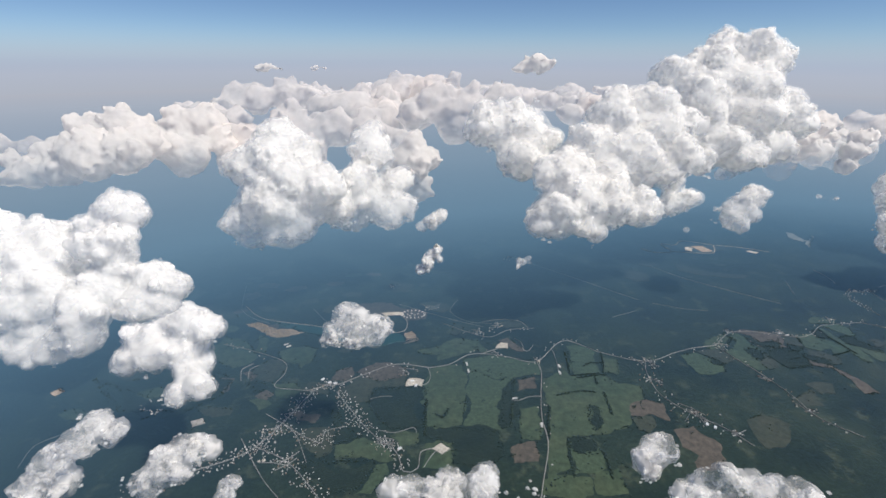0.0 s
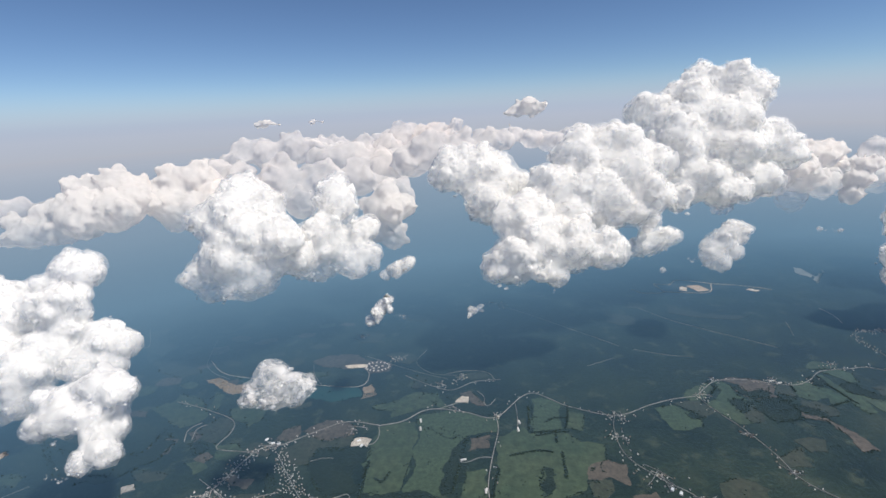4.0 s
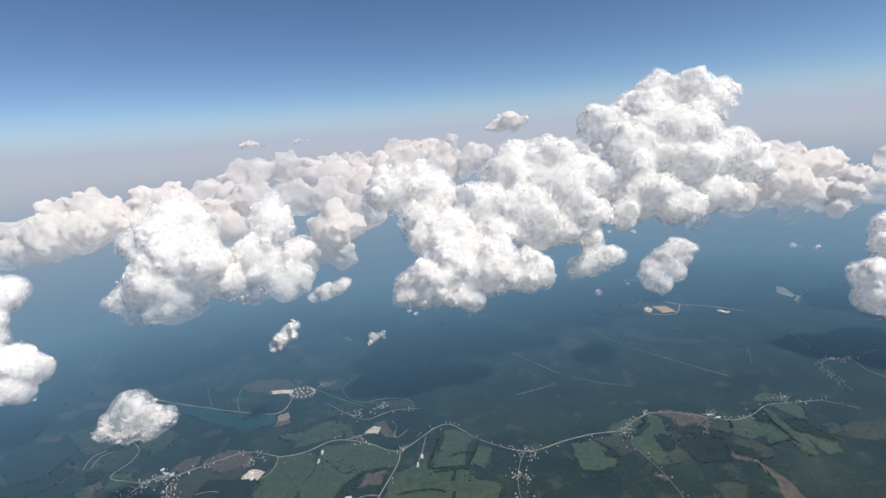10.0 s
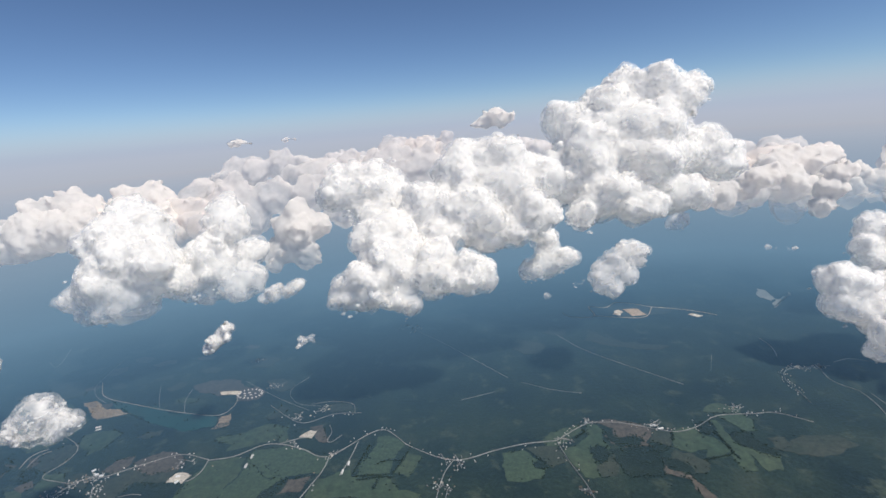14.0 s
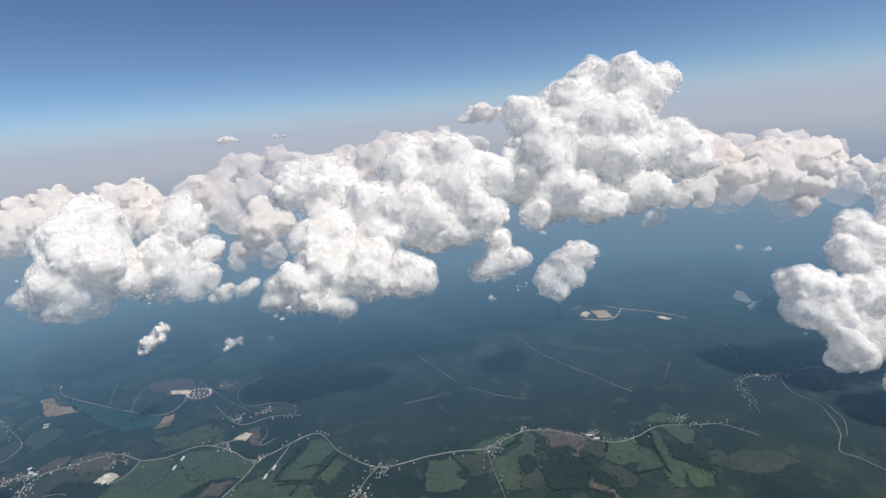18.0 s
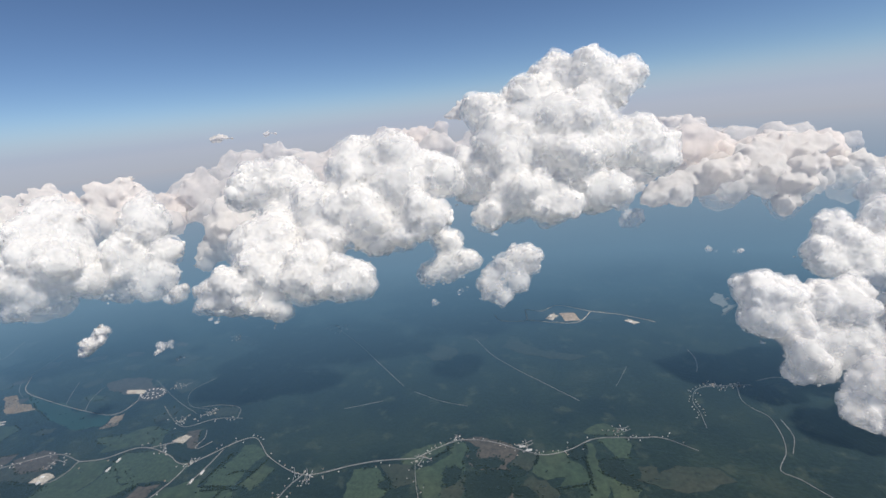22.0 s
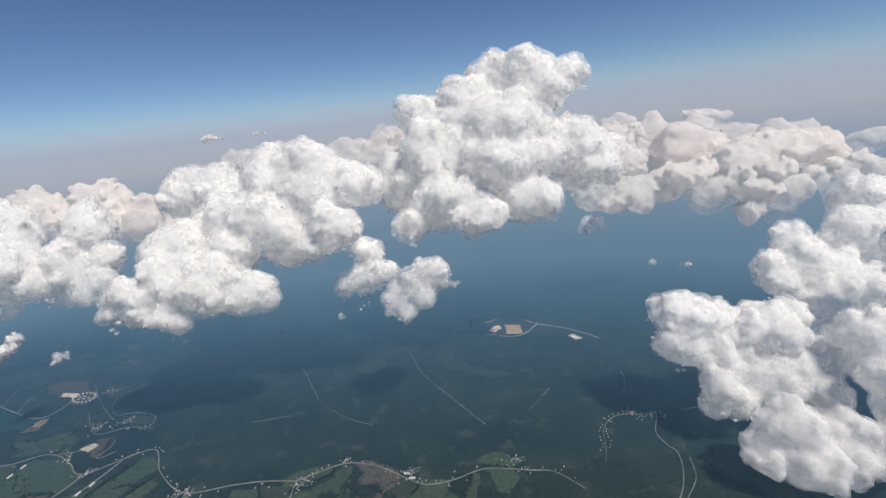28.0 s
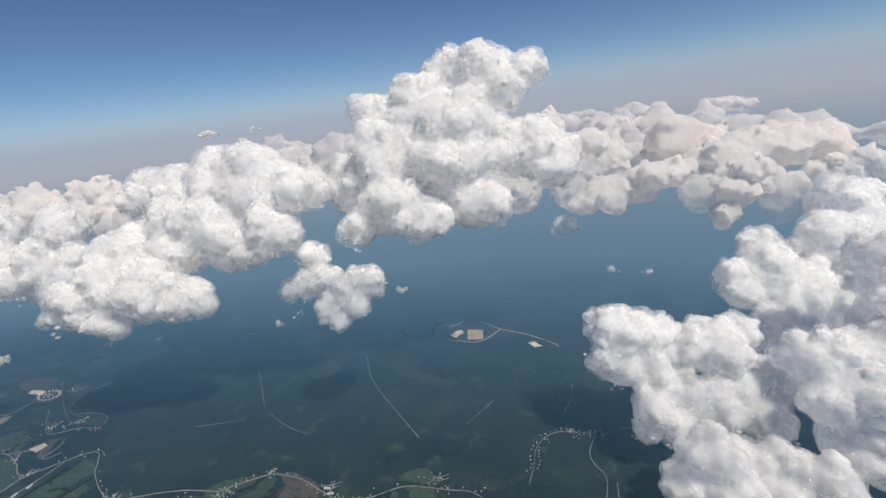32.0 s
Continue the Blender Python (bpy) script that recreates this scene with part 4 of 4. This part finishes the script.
LANE = [(309, 455), (317, 430), (329, 401), (337, 370), (341, 339), (363, 315)]
road(MAIN, 1.5, COUNTRY)
road(RIDGE, 1.4, COUNTRY, 0.46)
road(SOUTH, 1.5, COUNTRY, 0.46)
road(HIGH_STREET, 1.3, STREET, 0.45)
road(LOW_STREET, 1.1, STREET, 0.49)
road(EAST_STREET, 1.1, STREET, 0.50)
road(LOOP_STREET, 0.9, STREET, 0.51)
road([(-159, 340), (-128, 318), (-108, 285)], 0.9, STREET, 0.52)
road([(-170, 310), (-140, 272), (-118, 250)], 0.9, STREET, 0.53)
road(VALLEY, 1.0, COUNTRY, 0.50)
road(LANE, 1.0, COUNTRY, 0.52)
road([(122, 444), (122, 423), (120, 399)], 0.9, "gravel farm drive past white barns", 0.50)
road([(94, 366), (84, 366), (72, 360), (66, 361)], 0.9, "gravel farm drive past white barns", 0.50)
road([(-15, 410), (-12, 396), (-16, 384), (-30, 382)], 1.1, "gravel drive to a walled yard", 0.50)
road([(-247, 452), (-214, 441), (-170, 421), (-161, 401), (-165, 379), (-140, 374), (-120, 372)], 1.0, COUNTRY, 0.47)
road([(-333, 278), (-338, 301), (-325, 314), (-307, 331)], 0.8, TRACK)
road([(-201, 387), (-207, 405), (-199, 416)], 1.2, "curved pale earth terrace cut in a slope")
road([(-195, 390), (-199, 406), (-192, 413)], 1.2, "curved pale earth terrace cut in a slope")
road([(118, 699), (170, 654), (212, 613), (263, 563)], 1.5, TRACK)
road([(278, 554), (311, 540), (341, 534)], 1.1, TRACK)
road([(324, 677), (351, 638), (381, 609), (408, 587), (430, 569), (449, 554)], 1.8, TRACK)
road([(213, 517), (230, 525), (249, 534)], 1.0, TRACK)
road([(486, 582), (494, 603), (501, 622)], 0.7, TRACK)
road([(571, 663), (574, 648), (573, 632), (569, 616)], 2.6, "broad pale dirt road in a forest clearing")
road([(557, 578), (567, 588), (586, 592), (612, 596)], 1.5, STREET, 0.50)
road([(557, 578), (553, 562), (555, 546), (555, 524)], 1.0, STREET, 0.51)
road([(599, 592), (596, 568), (603, 554), (610, 546), (611, 524), (606, 500), (594, 478), (604, 470), (620, 452), (636, 448)], 1.5, TRACK)
road([(618, 542), (619, 520), (610, 498)], 1.2, TRACK)
road([(620, 604), (640, 612), (655, 606)], 1.2, TRACK)
road([(-278, 599), (-264, 551), (-255, 528), (-234, 509), (-210, 497)], 1.1, TRACK)
road([(-400, 632), (-372, 590), (-370, 578), (-393, 591)], 1.3, TRACK)
road([(-58, 548), (6, 512), (50, 492)], 1.0, TRACK)
road([(-55, 321), (-41, 318), (-25, 324), (-22, 318)], 0.9, STREET, 0.53)
road([(48, 503), (69, 509), (94, 506), (103, 490)], 0.8, COUNTRY)
road([(83, 468), (90, 457), (90, 444), (95, 442), (102, 453)], 0.8, "pale dirt path through scrub")
road([(-68, 361), (-58, 365), (-48, 365)], 1.1, "pale dirt path through scrub")
road([(339, 750), (351, 733), (384, 735), (381, 770), (404, 766), (424, 786), (454, 776), (471, 767), (505, 758), (534, 745), (549, 735)], 2.4, "pale service road round an industrial yard", 0.46, material=M_GRAVEL)
road([(384, 737), (412, 731), (452, 731), (471, 766)], 2.4, "pale service road round an industrial yard", 0.50, material=M_GRAVEL)
road([(-256, 540), (-222, 509), (-164, 494), (-98, 482), (-50, 479), (-43, 500), (-50, 516)], 1.5, "pale dam road along the teal reservoir")
road([(-133, 491), (-150, 512), (-166, 534)], 1.0, TRACK)
road([(-94, 482), (-110, 505), (-118, 528)], 1.2, TRACK)
road([(63, 447), (50, 440), (44, 437)], 1.2, "gravel drive to a walled yard", 0.5)
road([(0, 500), (30, 480), (55, 470), (80, 486), (110, 490)], 0.8, COUNTRY)
road([(20, 560), (10, 530), (30, 505), (60, 500)], 0.8, COUNTRY)
road([(-3, 301), (-10, 290), (-14, 281)], 1.0, "gravel drive to a walled yard", 0.52)

# ---- bare ground, yards and water ----


def bare(name, points, material, label, category, z=0.36, jag=0.16, seed=1, step=2.0):
    OPEN_LAND.append(np.array(points, float))
    if name not in ("bare_plot", "quarry"):
        z += 0.26
    return tagged(part(name, slab(points, -0.3, z, jag, step, seed), material), label, category)


bare("sand_bank", [(-238, 495), (-218, 497), (-196, 483), (-159, 478), (-177, 470), (-191, 465), (-208, 476)], M_DIRT, "pinkish bare sand bank beside the reservoir", "sand bank")
bare("sand_bank", [(-45, 477), (-37, 482), (-27, 463), (-43, 455)], M_DIRT, "pinkish bare sand bank beside the reservoir", "sand bank", seed=2)
bare("bare_plot", [(-110, 532), (-101, 550), (-57, 541), (-50, 524), (-80, 518)], M_FALLOW, "brown cleared building plot beside a housing estate", "plot", 0.2, seed=3)
bare("bare_plot", [(-62, 523), (-55, 538), (-38, 536), (-19, 526), (-22, 510), (-45, 506)], M_FALLOW, "brown cleared ground under an estate", "plot", 0.25, seed=4)
bare("gravel_yard", [(-78, 524), (-52, 526), (-48, 519), (-72, 517)], M_GRAVEL, "long pale gravel yard", "yard", 0.40, 0.04)
bare("gravel_yard", [(-35, 391), (-29, 393), (-18, 390), (-20, 380), (-36, 380)], M_GRAVEL, "pale stony yard with dark heaps", "yard", 0.40, 0.15)
bare("gravel_yard", [(-8, 300), (-1, 306), (7, 300), (0, 294)], M_GRAVEL, "square pale gravel pad at a drive's end", "yard", 0.56, 0.04)
bare("gravel_yard", [(-376, 367), (-372, 374), (-364, 370), (-368, 362)], M_DIRT, "tan bare yard among woods", "yard", 0.4, 0.06)
bare("gravel_yard", [(-223, 330), (-214, 334), (-209, 328), (-218, 323)], M_ROAD, "grey flat roofless pad among dark fields", "yard", 0.4, 0.04)
bare("gravel_yard", [(59, 448), (66, 458), (74, 457), (73, 446)], M_GRAVEL, "pale lozenge-shaped gravel yard near the road", "yard", 0.4, 0.06)
bare("bare_plot", [(350, 736), (383, 737), (384, 768), (403, 765), (424, 784), (452, 775), (469, 766), (500, 757), (452, 733), (412, 733)], M_ROUGH, "olive cleared ground inside a service road", "plot", 0.2, 0.12)
bare("gravel_yard", [(428, 759), (449, 761), (456, 738), (436, 734)], M_DIRT, "large square tan industrial pad", "yard", 0.42, 0.04)
bare("gravel_yard", [(410, 741), (421, 758), (427, 750), (420, 736)], M_GRAVEL, "small pale industrial pad", "yard", 0.43, 0.12)
bare("gravel_yard", [(512, 738), (519, 742), (530, 733), (522, 728)], M_GRAVEL, "small pale industrial pad", "yard", 0.43, 0.08)
bare("quarry", [(645, 836), (652, 822), (650, 800), (640, 784), (632, 798), (636, 818)], M_GRAVEL, "pale stone quarry cut in the forest", "quarry", 0.43, 0.22)
bare("quarry", [(648, 792), (664, 802), (680, 818), (678, 806), (660, 790), (643, 768), (631, 758), (638, 776)], M_GRAVEL, "pale stone quarry cut in the forest", "quarry", 0.43, 0.22, 2)

k = Nodes("lake_water")
k.link(k.ramp(k.noise(0.03, 3.0), (0.3, (0.009, 0.052, 0.060)), (0.7, (0.014, 0.072, 0.080))), k.b.inputs["Base Color"])
k.b.inputs["Roughness"].default_value = 0.4
k.bump(k.noise(1.5, 3.0), 0.15, 0.1)
LAKE = [(-206, 502), (-160, 491), (-97, 479), (-50, 476), (-44, 460), (-67, 452), (-92, 455), (-122, 463), (-160, 477)]
OPEN_LAND.append(np.array(LAKE, float))
tagged(part("water", slab(LAKE, -0.3, 0.15, 0.12, 2.0, 9), k.m), "teal reservoir behind a pale dam road", "reservoir", kind="structure")

# ---- houses ----
WALLS = [plain("wall_white", (0.66, 0.65, 0.63)), plain("wall_cream", (0.46, 0.42, 0.35)), plain("wall_grey", (0.42, 0.42, 0.42)), plain("wall_brick", (0.32, 0.20, 0.15))]
ROOFS = [plain("roof_grey", (0.22, 0.22, 0.235)), plain("roof_pale", (0.52, 0.52, 0.52)), plain("roof_brown", (0.20, 0.15, 0.12)), plain("roof_metal", (0.55, 0.58, 0.62), 0.4)]


def gable(w, d, h, rise, over=0.12):
    """Walls with gables, and a roof of two slopes with eaves."""
    wall = bmesh.new()
    x, y = w / 2, d / 2
    ring = [(-x, -y), (x, -y), (x, y), (-x, y)]
    lo, hi = [wall.verts.new((*p, -0.2)) for p in ring], [wall.verts.new((*p, h)) for p in ring]
    for i in range(4):
        wall.faces.new((lo[i], lo[(i + 1) % 4], hi[(i + 1) % 4], hi[i]))
    tips = [wall.verts.new((-x, 0, h + rise)), wall.verts.new((x, 0, h + rise))]
    wall.faces.new((hi[1], hi[2], tips[1]))
    wall.faces.new((hi[3], hi[0], tips[0]))
    roof = bmesh.new()
    x, t = x + over, 0.05
    drop = rise * over / y
    for s in (-1, 1):
        pts = [(-x, s * (y + over), h - drop), (x, s * (y + over), h - drop), (x, 0, h + rise), (-x, 0, h + rise)]
        a, b = [roof.verts.new((px, py, pz + 0.005)) for px, py, pz in pts], [roof.verts.new((px, py, pz + t)) for px, py, pz in pts]
        roof.faces.new(a)
        roof.faces.new(b)
        for i in range(4):
            roof.faces.new((a[i], a[(i + 1) % 4], b[(i + 1) % 4], b[i]))
    for q in (wall, roof):
        bmesh.ops.recalc_face_normals(q, faces=q.faces[:])
    return wall, roof


def house(name, w, d, h, rise, wall_m, roof_m, label, category, group):
    base = new(name)
    wall, roof = gable(w, d, h, rise)
    part("wall", wall, wall_m, base)
    part("roof", roof, roof_m, base)
    return tagged(base, label, category, group)


TOWN, VILLAGE = "houses of the town", "houses of the villages"
KINDS = [house("house", 0.8 * w, 0.8 * d, 0.5, 0.28, WALLS[a], ROOFS[b], label, "house", VILLAGE) for w, d, a, b, label in (
    (1.2, 0.9, 0, 0, "white house with a grey gable roof"), (1.1, 0.8, 1, 2, "cream house with a brown gable roof"),
    (1.35, 0.95, 0, 1, "white house with a pale gable roof"), (1.15, 0.85, 3, 0, "brick house with a grey gable roof"), (1.2, 0.85, 2, 1, "grey house with a pale gable roof"))]
BARN = house("barn", 5.0, 1.6, 0.6, 0.35, WALLS[0], ROOFS[1], "long white poultry barn with a pale roof", "barn", "barns of the farms")
HALL = house("hall", 3.4, 2.0, 0.7, 0.3, WALLS[0], ROOFS[3], "white industrial hall with a metal roof", "hall", "halls by the town")
BARRACK = house("long_house", 2.4, 1.0, 0.5, 0.3, WALLS[0], ROOFS[1], "long white estate house with a pale roof", "house", "houses of the estate")
used = set()
BUILT = []
WANTED = []


def put(kind, x, y, turn):
    """The first of a kind stands where it is wanted first, the rest are copies."""
    BUILT.append((x, y))
    if kind not in used:
        used.add(kind)
        kind.matrix_world = pose(x, y, 0.3, 0, 0, turn)
        return kind
    return copy_thing(kind, pose(x, y, 0.3, 0, 0, turn))


def along(points, count, spread, seed, start=0.0, end=1.0):
    """Houses strung on both sides of a road."""
    rnd = random.Random(seed)
    line = smooth_line(points)
    for _ in range(count):
        i = int((start + (end - start) * rnd.random()) * (len(line) - 2))
        d = line[i + 1] - line[i]
        s = rnd.choice((-1, 1)) * (1.7 + abs(rnd.gauss(0, spread)))
        n = Vector((-d.y, d.x)).normalized() * s
        x, y = line[i].x + n.x, line[i].y + n.y
        if all((x - p) ** 2 + (y - q) ** 2 > 2.2 for p, q in BUILT):
            BUILT.append((x, y))
            WANTED.append((y, x, KINDS[rnd.randrange(5)], math.degrees(math.atan2(d.y, d.x)) + rnd.choice((0, 90)) + rnd.uniform(-8, 8)))


along(HIGH_STREET, 70, 5, 1, 0.45, 0.95)
along(HIGH_STREET, 26, 2, 2, 0.05, 0.45)
along(LOW_STREET, 24, 5, 3)
along(EAST_STREET, 40, 4, 4, 0.0, 0.7)
along(LOOP_STREET, 14, 2, 5)
along(MAIN, 34, 3, 6)
along(RIDGE, 40, 3, 7)
along(SOUTH, 16, 3, 8, 0.0, 0.8)
along(VALLEY, 44, 5, 9)
along(LANE, 24, 2, 10)
along([(470, 515), (485, 508), (500, 514)], 10, 4, 11)
along([(557, 578), (567, 588), (586, 592), (612, 596)], 26, 2, 12)
along([(557, 578), (553, 562), (555, 546), (555, 524)], 26, 1.5, 13)
along([(100, 704), (117, 700), (134, 706)], 16, 4, 14)
along([(0, 500), (30, 480), (55, 470), (80, 486), (110, 490)], 14, 3, 15)
along([(-247, 452), (-214, 441), (-170, 421)], 10, 3, 16)
for x, y, turn in ((123, 414, 97), (121, 403, 97), (26, 417, 100), (27, 405, 100), (160, 300, 5), (399, 481, 10), (405, 477, 20), (88, 328, 80), (69, 363, 10), (-176, 452, 30), (-172, 448, 30)):
    put(BARN, x, y, turn)
for x, y, turn in ((-112, 385, 15), (-106, 384, 15), (-120, 390, 60), (-35, 300, 40), (-30, 388, 20), (-26, 381, 70), (519, 735, 20), (416, 748, 30), (240, 326, 60), (235, 330, 60)):
    put(HALL, x, y, turn)
for i in range(18):
    a = 2 * math.pi * i / 18
    put(BARRACK, -37 + 14.5 * math.cos(a), 521 + 9.5 * math.sin(a), math.degrees(a))
for x, y, turn in ((-44, 521, 8), (-39, 523, 5), (-35, 519, 12), (-31, 522, 8), (-41, 517, 10)):
    put(BARRACK, x, y, turn)


def village(x, y, size, seed, lanes=4):
    """A hamlet: short pale lanes, bare yards, and houses about them."""
    rnd = random.Random(seed)
    for i in range(lanes):
        a = rnd.uniform(0, math.pi)
        n = size * rnd.uniform(0.4, 0.9)
        px, py = x + rnd.gauss(0, size / 3), y + rnd.gauss(0, size / 4)
        c, s = math.cos(a), math.sin(a)
        road([(px - c * n, py - s * n), (px + s, py - c), (px + c * n, py + s * n)], 0.65, "short pale village lane between houses", 0.54 + 0.006 * i + 0.001 * (seed % 7))
        along([(px - c * n, py - s * n), (px, py), (px + c * n, py + s * n)], 4, 1.2, seed * 9 + i)
    for i in range(3):
        px, py, r = x + rnd.gauss(0, size / 2), y + rnd.gauss(0, size / 3), rnd.uniform(0.6, 1.5)
        ring = [(px + r * rnd.uniform(0.7, 1.3) * math.cos(q * 1.05), py + r * rnd.uniform(0.7, 1.3) * math.sin(q * 1.05)) for q in range(6)]
        bare("gravel_yard", ring, rnd.choice((M_GRAVEL, M_FALLOW, M_ROAD)), "small pale yard among village houses", "yard", 0.47 + 0.004 * i, 0.15, seed + i, 1.0)


for i, (x, y, size, lanes) in enumerate(((486, 513, 10, 3), (578, 591, 8, 3), (219, 424, 12, 4), (212, 392, 10, 3), (232, 346, 14, 4), (117, 701, 13, 4), (45, 484, 12, 3), (60, 437, 8, 2), (402, 481, 10, 3), (312, 455, 10, 3), (102, 425, 7, 2), (340, 486, 8, 2), (-24, 664, 13, 4), (-70, 602, 9, 3), (-14, 540, 12, 4), (70, 496, 10, 3), (600, 594, 6, 2), (-40, 405, 12, 3), (-120, 380, 12, 3), (-150, 312, 14, 4), (-128, 285, 14, 4), (-50, 308, 12, 3), (340, 350, 9, 2), (330, 395, 8, 2), (255, 318, 9, 2))):
    village(x, y, size, 31 + i, lanes)

WANTED.sort(key=lambda q: q[0])
for y, x, kind, turn in WANTED[:290]:
    put(kind, x, y, turn)

# the far houses and the crowd of small town roofs behind the counted ones
rnd = np.random.RandomState(4)
vs, fs, tints = [], [], []


def small(x, y, a, w, d, h):
    c, s = math.cos(a), math.sin(a)
    at = [(-w, -d, 0), (w, -d, 0), (w, d, 0), (-w, d, 0), (-w, -d, h), (w, -d, h), (w, d, h), (-w, d, h), (-w, 0, h + 0.3), (w, 0, h + 0.3)]
    o = len(vs)
    vs.extend((x + c * p - s * q, y + s * p + c * q, z) for p, q, z in at)
    fs.extend(tuple(o + i for i in f) for f in ((0, 1, 5, 4), (2, 3, 7, 6), (1, 2, 6, 9, 5), (3, 0, 4, 8, 7), (4, 5, 9, 8), (6, 7, 8, 9)))
    roof = rnd.randint(1, 4)
    tints.extend((0, 0, 0, 0, roof, roof))


for y, x, kind, turn in WANTED[290:]:
    small(x, y, math.radians(turn), 0.5, 0.4, 0.6)
streets = [q for line in (HIGH_STREET[3:], LOW_STREET, EAST_STREET[:4], LOOP_STREET) for q in smooth_line(line)]
for k in range(800):
    at = streets[rnd.randint(len(streets))]
    x, y = at.x + rnd.normal() * 4.5, at.y + rnd.normal() * 4.5
    if all((x - p) ** 2 + (y - q) ** 2 > 1.5 for p, q in BUILT):
        BUILT.append((x, y))
        small(x, y, rnd.uniform(0, 3.14), 0.42, 0.33, 0.5)
me = bpy.data.meshes.new("small_houses")
me.from_pydata(vs, [], fs)
for m in (WALLS[0], ROOFS[0], ROOFS[1], ROOFS[2]):
    me.materials.append(m)
me.polygons.foreach_set("material_index", tints)
tagged(new("small_houses", me), "crowd of small white town and village houses", "houses", kind="stuff")

# ---- woods and hedges ----


def clumps(name, spots, sizes, material, label, seed):
    """Tree crowns, each a small rough dome."""
    r = np.random.RandomState(seed)
    shape = ball_mesh(1)
    n = len(shape[0])
    one = np.repeat(shape[0][None], len(spots), 0) * r.uniform(0.75, 1.25, (len(spots), n, 1))
    one = one * (sizes[:, None, None] * np.array((1, 1, 0.6))) + np.concatenate([spots, 0.35 * sizes[:, None]], 1)[:, None]
    me = bpy.data.meshes.new(name)
    me.from_pydata(one.reshape(-1, 3).tolist(), [], (shape[1][None] + n * np.arange(len(spots))[:, None, None]).reshape(-1, 3).tolist())
    me.materials.append(material)
    me.polygons.foreach_set("use_smooth", [True] * len(me.polygons))
    return tagged(new(name, me), label, "trees", kind="stuff")


r = np.random.RandomState(8)
edge = []
for poly in OPEN_LAND:
    for a, b in zip(poly, np.roll(poly, -1, 0)):
        if r.rand() < 0.3:
            n = int(np.hypot(*(b - a)) / 1.7)
            u = r.rand(n, 1)
            edge.append(a + (b - a) * u + r.normal(size=(n, 2)) * 0.7)
for line in TREE_LINES:
    at = np.array([tuple(q) for q in smooth_line(line, 0.5)])
    edge.append(np.repeat(at, 2, 0) + r.normal(size=(2 * len(at), 2)) * 0.6)
for poly in WOODED:
    for a, b in zip(poly, np.roll(poly, -1, 0)):
        n = int(np.hypot(*(b - a)) / 0.9)
        edge.append(a + (b - a) * r.rand(n, 1) + r.normal(size=(n, 2)) * 1.3)
edge = np.concatenate(edge)
lines = np.array([tuple(q) for line in ROAD_LINES for q in smooth_line(line, 2.0)])
built = np.array(BUILT)


def free(p, gap):
    keep = np.ones(len(p), bool)
    for s in range(0, len(p), 2000):
        q = p[s:s + 2000, None]
        keep[s:s + 2000] = (((q - lines) ** 2).sum(2).min(1) > gap * gap) & (((q - built) ** 2).sum(2).min(1) > 2.0)
    return keep


edge = edge[edge[:, 1] < 520]
edge = edge[free(edge, 1.6)]
clumps("hedgerow_trees", edge, r.uniform(0.45, 1.0, len(edge)), M_TREES, "dark hedgerow trees along field edges", 3)

scatter = []
for poly in OPEN_LAND:
    lo, hi = poly.min(0), poly.max(0)
    if hi[1] < 520:
        n = int((hi - lo).prod() * 0.0016) + 1
        for c in lo + (hi - lo) * r.rand(n, 2):
            scatter.append(c + r.normal(size=(r.randint(1, 6), 2)) * r.uniform(0.5, 2.5))
scatter = np.concatenate(scatter)
scatter = scatter[free(scatter, 1.4)]
clumps("scattered_trees", scatter, r.uniform(0.4, 0.9, len(scatter)), M_TREES, "dark single trees and clumps in meadows", 5)
